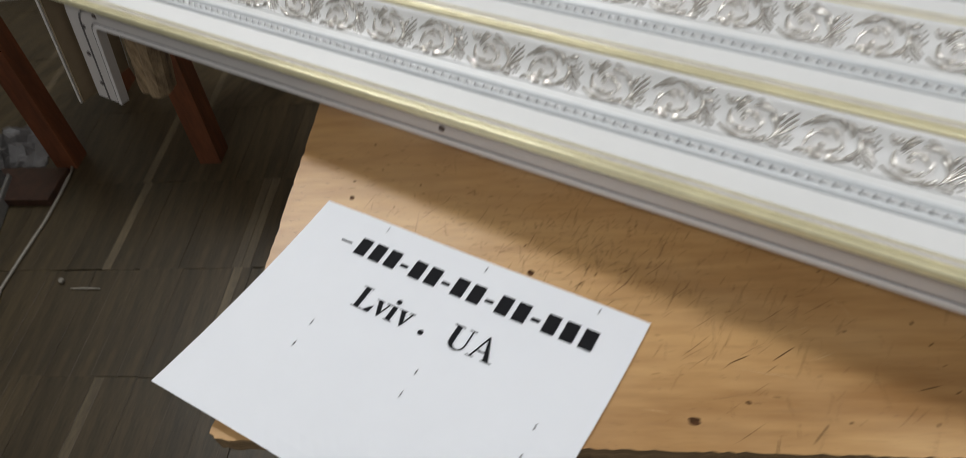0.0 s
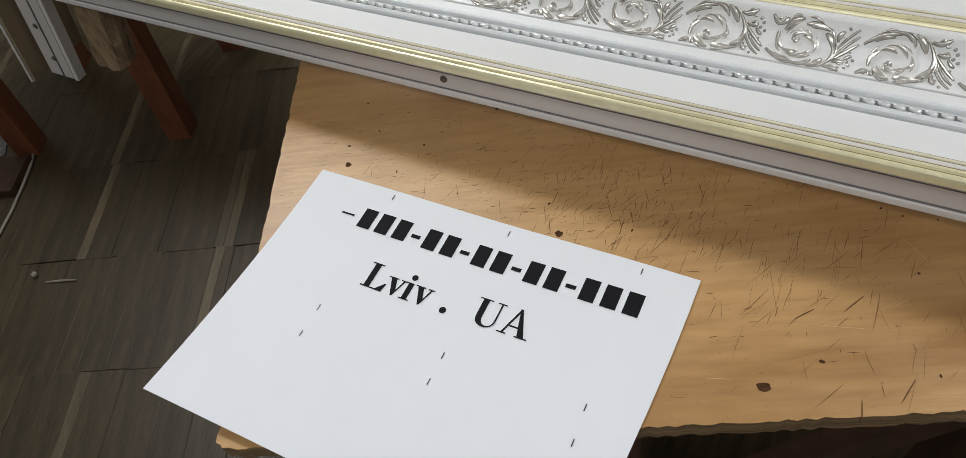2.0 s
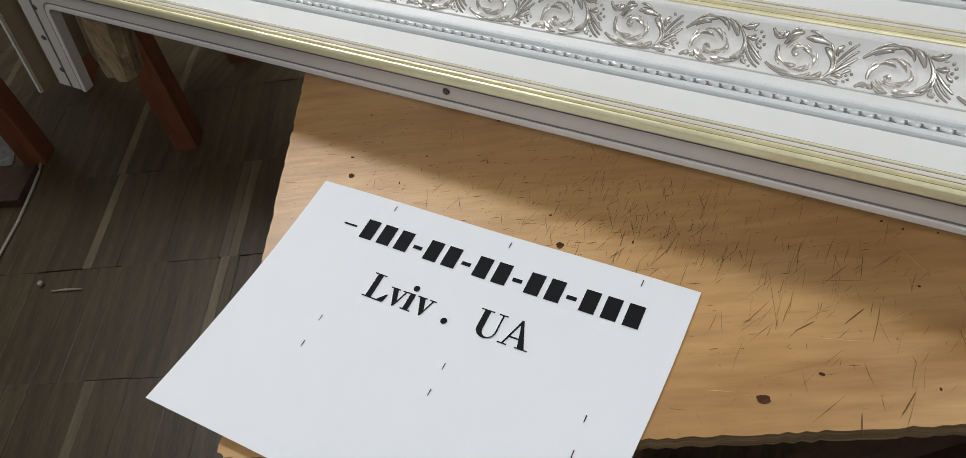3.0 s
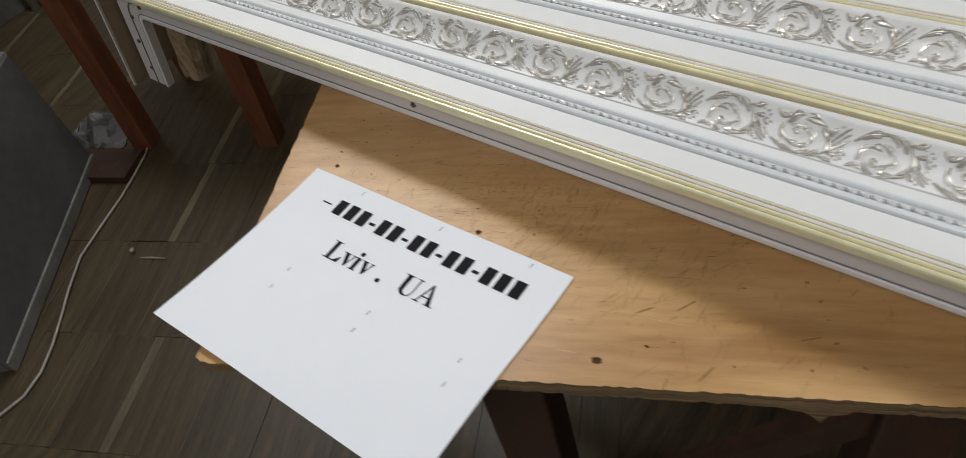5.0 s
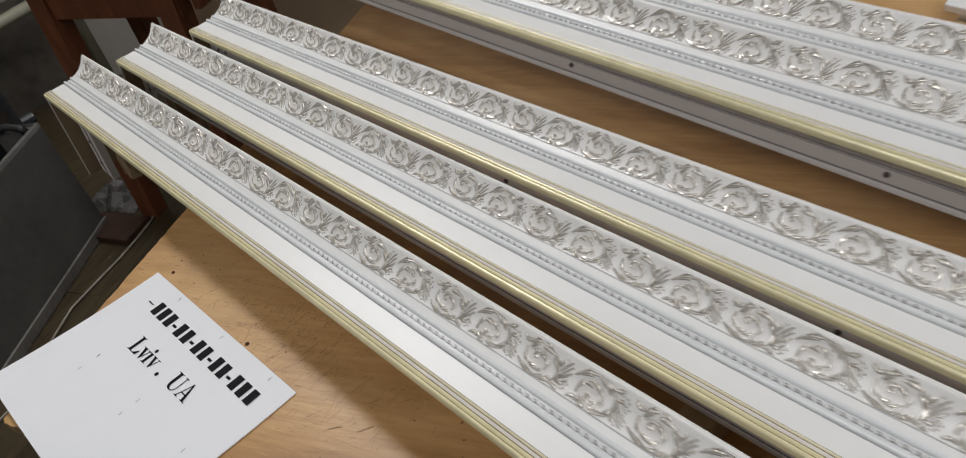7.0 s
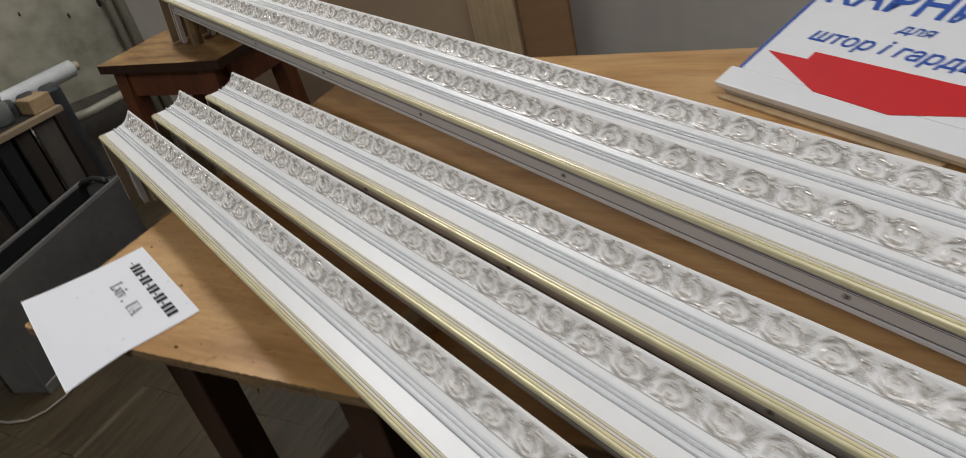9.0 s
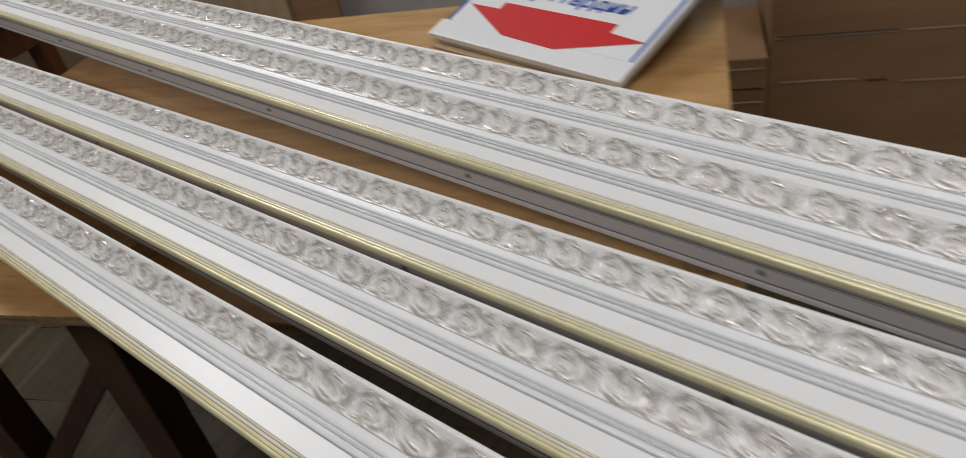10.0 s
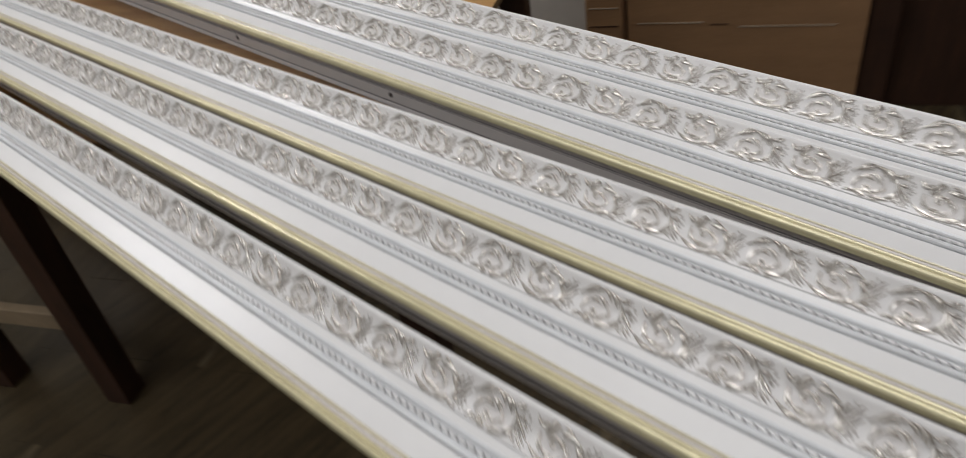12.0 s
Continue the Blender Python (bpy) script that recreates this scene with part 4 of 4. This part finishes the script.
LOWSHADE = mat("low_wall_shade", (0.15, 0.135, 0.11), 0.7, 0, 0.2, 3, 0.25, 20, dark=(0.055, 0.048, 0.04))
PLASTER = mat("stained_plaster", (0.43, 0.41, 0.315), 0.75, 0, 0.12, 2.0, 0.25, 20, dark=(0.15, 0.14, 0.105))
tagged(link("wall_side", box(-2.62, -2.52, -3.2, 1.9, -0.006, 2.8), PLASTER), "stained grey-green plaster wall with old paint", "wall", kind="structure")
# Added band; the shading low on the wall is put into its colour.
tagged(link("wall_low_band", box(-2.519, -2.508, -3.15, 1.85, 0.0, 0.41, 0.001), LOWSHADE), "darker band along the foot of the wall, for its shading", "dado", kind="structure")
for y, r in ((0.640, 0.026), (0.592, 0.017)):
    p = thing("heating_pipe", "cream painted heating pipe running up the wall", "pipe", pose(-2.46, y, 0), "heating pipes")
    part("tube", tube([(0, 0, 0), (0, 0, 2.75)], r, 12), PIPEW, p, smooth=True)
    part("bracket", box(-0.058, 0.0, -0.012, 0.012, 0.62, 0.65, 0.002), IRON, p)
p = thing("heating_pipe", "cream painted pipe running low along the wall", "pipe", pose(-2.44, 0, 0.36), "heating pipes")
part("tube", tube([(0, -1.5, 0), (0, 0.3, 0), (0.0, 0.62, 0.03)], 0.022, 12), PIPEW, p, smooth=True)

BLACKBROWN = mat("black_brown_wood", (0.030, 0.023, 0.018), 0.7, 0, 0.25, 6, 0.2, 40, stretch=(6, 6, 1))
DUSTYBOARD = mat("dusty_board", (0.085, 0.075, 0.062), 0.8, 0, 0.2, 5, 0.2, 30, stretch=(5, 5, 1))
CR = pose(-1.97, 0.244, 0, 0, 0, -66.8)
crate = thing("wooden_crate", "rough pine crate by the wall with a wood block on it", "crate", CR)
part("top", box(0.08, 0.62, -0.40, -0.0355, 0.535, 0.558, 0.003), BLACKBROWN, crate, "dark top")
part("edge_strip", box(0.08, 0.62, -0.035, 0, 0.535, 0.560, 0.003), SHADEPLY, crate, "pale wooden edge strip")
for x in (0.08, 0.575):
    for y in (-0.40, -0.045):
        part("leg", box(x, x + 0.045, y, y + 0.045, 0, 0.5345, 0.002), BLACKBROWN, crate)
# Added panel that darkens the gaps between the side boards.
part("gap_darkener", box(0.13, 0.57, -0.36, -0.34, 0.03, 0.533, 0.002), BLACKBROWN, crate)
# Near-black boards stand for the dark upright shapes below the edge strip.
for x, wide, stuff in ((0.13, 0.085, DUSTYBOARD), (0.235, 0.06, BLACKBROWN), (0.315, 0.06, BLACK), (0.395, 0.06, BLACK), (0.475, 0.075, BLACKBROWN)):
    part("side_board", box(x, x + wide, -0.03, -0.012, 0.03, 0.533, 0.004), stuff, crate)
tagged(link("wood_block", box(0.085, 0.175, -0.125, -0.03, 0.5602, 0.618, 0.004), BATTEN, None, CR), "short offcut of pale wood standing on the crate", "block")
roll = thing("film_roll", "roll of pale plastic film lying on a wooden crate", "roll", CR @ pose(0, -0.27, 0.5975))
part("film", tube([(0.50, 0, 0), (0.49, 0, 0), (-0.18, 0, 0.0), (-0.185, 0, 0)], [0.03, 0.0365, 0.0365, 0.03], 20), WRAP, roll, smooth=True)
part("core", tube([(-0.17, 0, 0.0), (-0.21, 0, 0.0)], 0.02, 14), CARTONPALE, roll)

JARGLASS = mat("clear_glass", (0.80, 0.86, 0.83), 0.05, 0, 0.02, 8, 0.0)
JARGLASS.node_tree.nodes["Principled BSDF"].inputs["Transmission Weight"].default_value = 0.85
jar = thing("glass_jar", "empty clear glass jar standing on the dusty crate", "jar", CR @ pose(0.25, -0.115, 0.5582))
outline = ((0.0, 0.0), (0.034, 0.0), (0.040, 0.006), (0.040, 0.070), (0.034, 0.082), (0.030, 0.088), (0.030, 0.098), (0.027, 0.098), (0.027, 0.088), (0.037, 0.068), (0.037, 0.008), (0.0, 0.004))
jb = bmesh.new()
rings = [[jb.verts.new((r * math.cos(2 * math.pi * k / 20), r * math.sin(2 * math.pi * k / 20), z)) for k in range(20)] if r else [jb.verts.new((0, 0, z))] for r, z in outline]
for p, q in zip(rings, rings[1:]):
    for k in range(20):
        ring = [p[k % len(p)], p[(k + 1) % len(p)], q[(k + 1) % len(q)], q[k % len(q)]]
        jb.faces.new(list(dict.fromkeys(ring)))
bmesh.ops.recalc_face_normals(jb, faces=jb.faces)
part("body", jb, JARGLASS, jar, smooth=True)
part("lid", tube([(0, 0, 0.0985), (0, 0, 0.103), (0, 0, 0.104)], [0.033, 0.033, 0.031], 20), IRON, jar, "dull metal lid")

cb = tube([(-1.351, 0.30, 0.006), (-1.313, 0.25, 0.005), (-1.280, 0.19, 0.004), (-1.245, 0.122, 0.004), (-1.208, 0.03, 0.004), (-1.168, -0.063, 0.004), (-1.105, -0.138, 0.004), (-1.042, -0.203, 0.004), (-0.995, -0.255, 0.004), (-0.955, -0.31, 0.004), (-0.937, -0.365, 0.004), (-0.945, -0.42, 0.004), (-0.985, -0.465, 0.004), (-1.06, -0.515, 0.004), (-1.18, -0.56, 0.004)], 0.0034, 8)
tagged(link("cable", cb, CABLE, smooth=True), "thin pale electric cable lying on the floor", "cable")

crumb = bmesh.new()
bmesh.ops.create_icosphere(crumb, subdivisions=1, radius=0.007)
tagged(link("wood_crumb", crumb, CABLE, None, pose(-1.051, 0.017, 0.006)), "small pale crumb of wood on the floor", "debris")
tagged(link("splinter", tube([(-1.015, 0.012, 0.003), (-0.985, 0.027, 0.003), (-0.95, 0.042, 0.003)], [0.001, 0.0025, 0.001], 5), CABLE), "thin pale splinter lying on the floor boards", "debris")

for y, z, s in ((0.565, 0.768, 0.016), (0.426, 0.759, 0.010), (0.25, 0.83, 0.008)):
    hole = bmesh.new()
    bmesh.ops.create_cone(hole, cap_ends=True, segments=9, radius1=s, radius2=s * 0.8, depth=0.004)
    tagged(link("wall_hole", hole, BLACKBROWN, None, pose(-2.519, y, z, 0, 90, 0) @ Matrix.Diagonal((1.3, 0.6, 1, 1))), "dark hole chipped in the plaster wall", "hole", kind="structure")

tagged(link("board_offcut", box(-0.095, 0.095, -0.055, 0.055, 0.0, 0.022, 0.002), DARKWOOD, None, pose(-1.385, 0.175, 0.0005, 0, 0, 24)), "red-brown wooden offcut lying by the stool leg", "board")
heap = bmesh.new()
rg = random.Random(12)
rows = [[heap.verts.new((0.20 * i / 13 - 0.10 + rg.uniform(-0.005, 0.005), 0.15 * j / 11 - 0.075 + rg.uniform(-0.005, 0.005), max(0.003, (0.05 * (1 - ((i - 6.5) / 6.5) ** 2) * (1 - ((j - 5.5) / 5.5) ** 2) + 0.004) * rg.uniform(0.35, 1.3)))) for i in range(14)] for j in range(12)]
for j in range(11):
    for i in range(13):
        heap.faces.new((rows[j][i], rows[j][i + 1], rows[j + 1][i + 1], rows[j + 1][i]))
base = [rows[0][i] for i in range(14)] + [rows[j][13] for j in range(1, 12)] + [rows[11][i] for i in range(12, -1, -1)] + [rows[j][0] for j in range(10, 0, -1)]
low = [heap.verts.new((v.co.x, v.co.y, 0.0005)) for v in base]
for k in range(len(base)):
    heap.faces.new((low[k], low[(k + 1) % len(base)], base[(k + 1) % len(base)], base[k]))
heap.faces.new(low[::-1])
bmesh.ops.recalc_face_normals(heap, faces=heap.faces)
OLDFILM = mat("dusty_film", (0.13, 0.12, 0.115), 0.5, 0, 0.2, 20, 0.2, 40)
tagged(link("crumpled_film", heap, OLDFILM, None, pose(-1.54, 0.265, 0.0, 0, 0, 30)), "crumpled dusty plastic film heaped on the floor", "film")
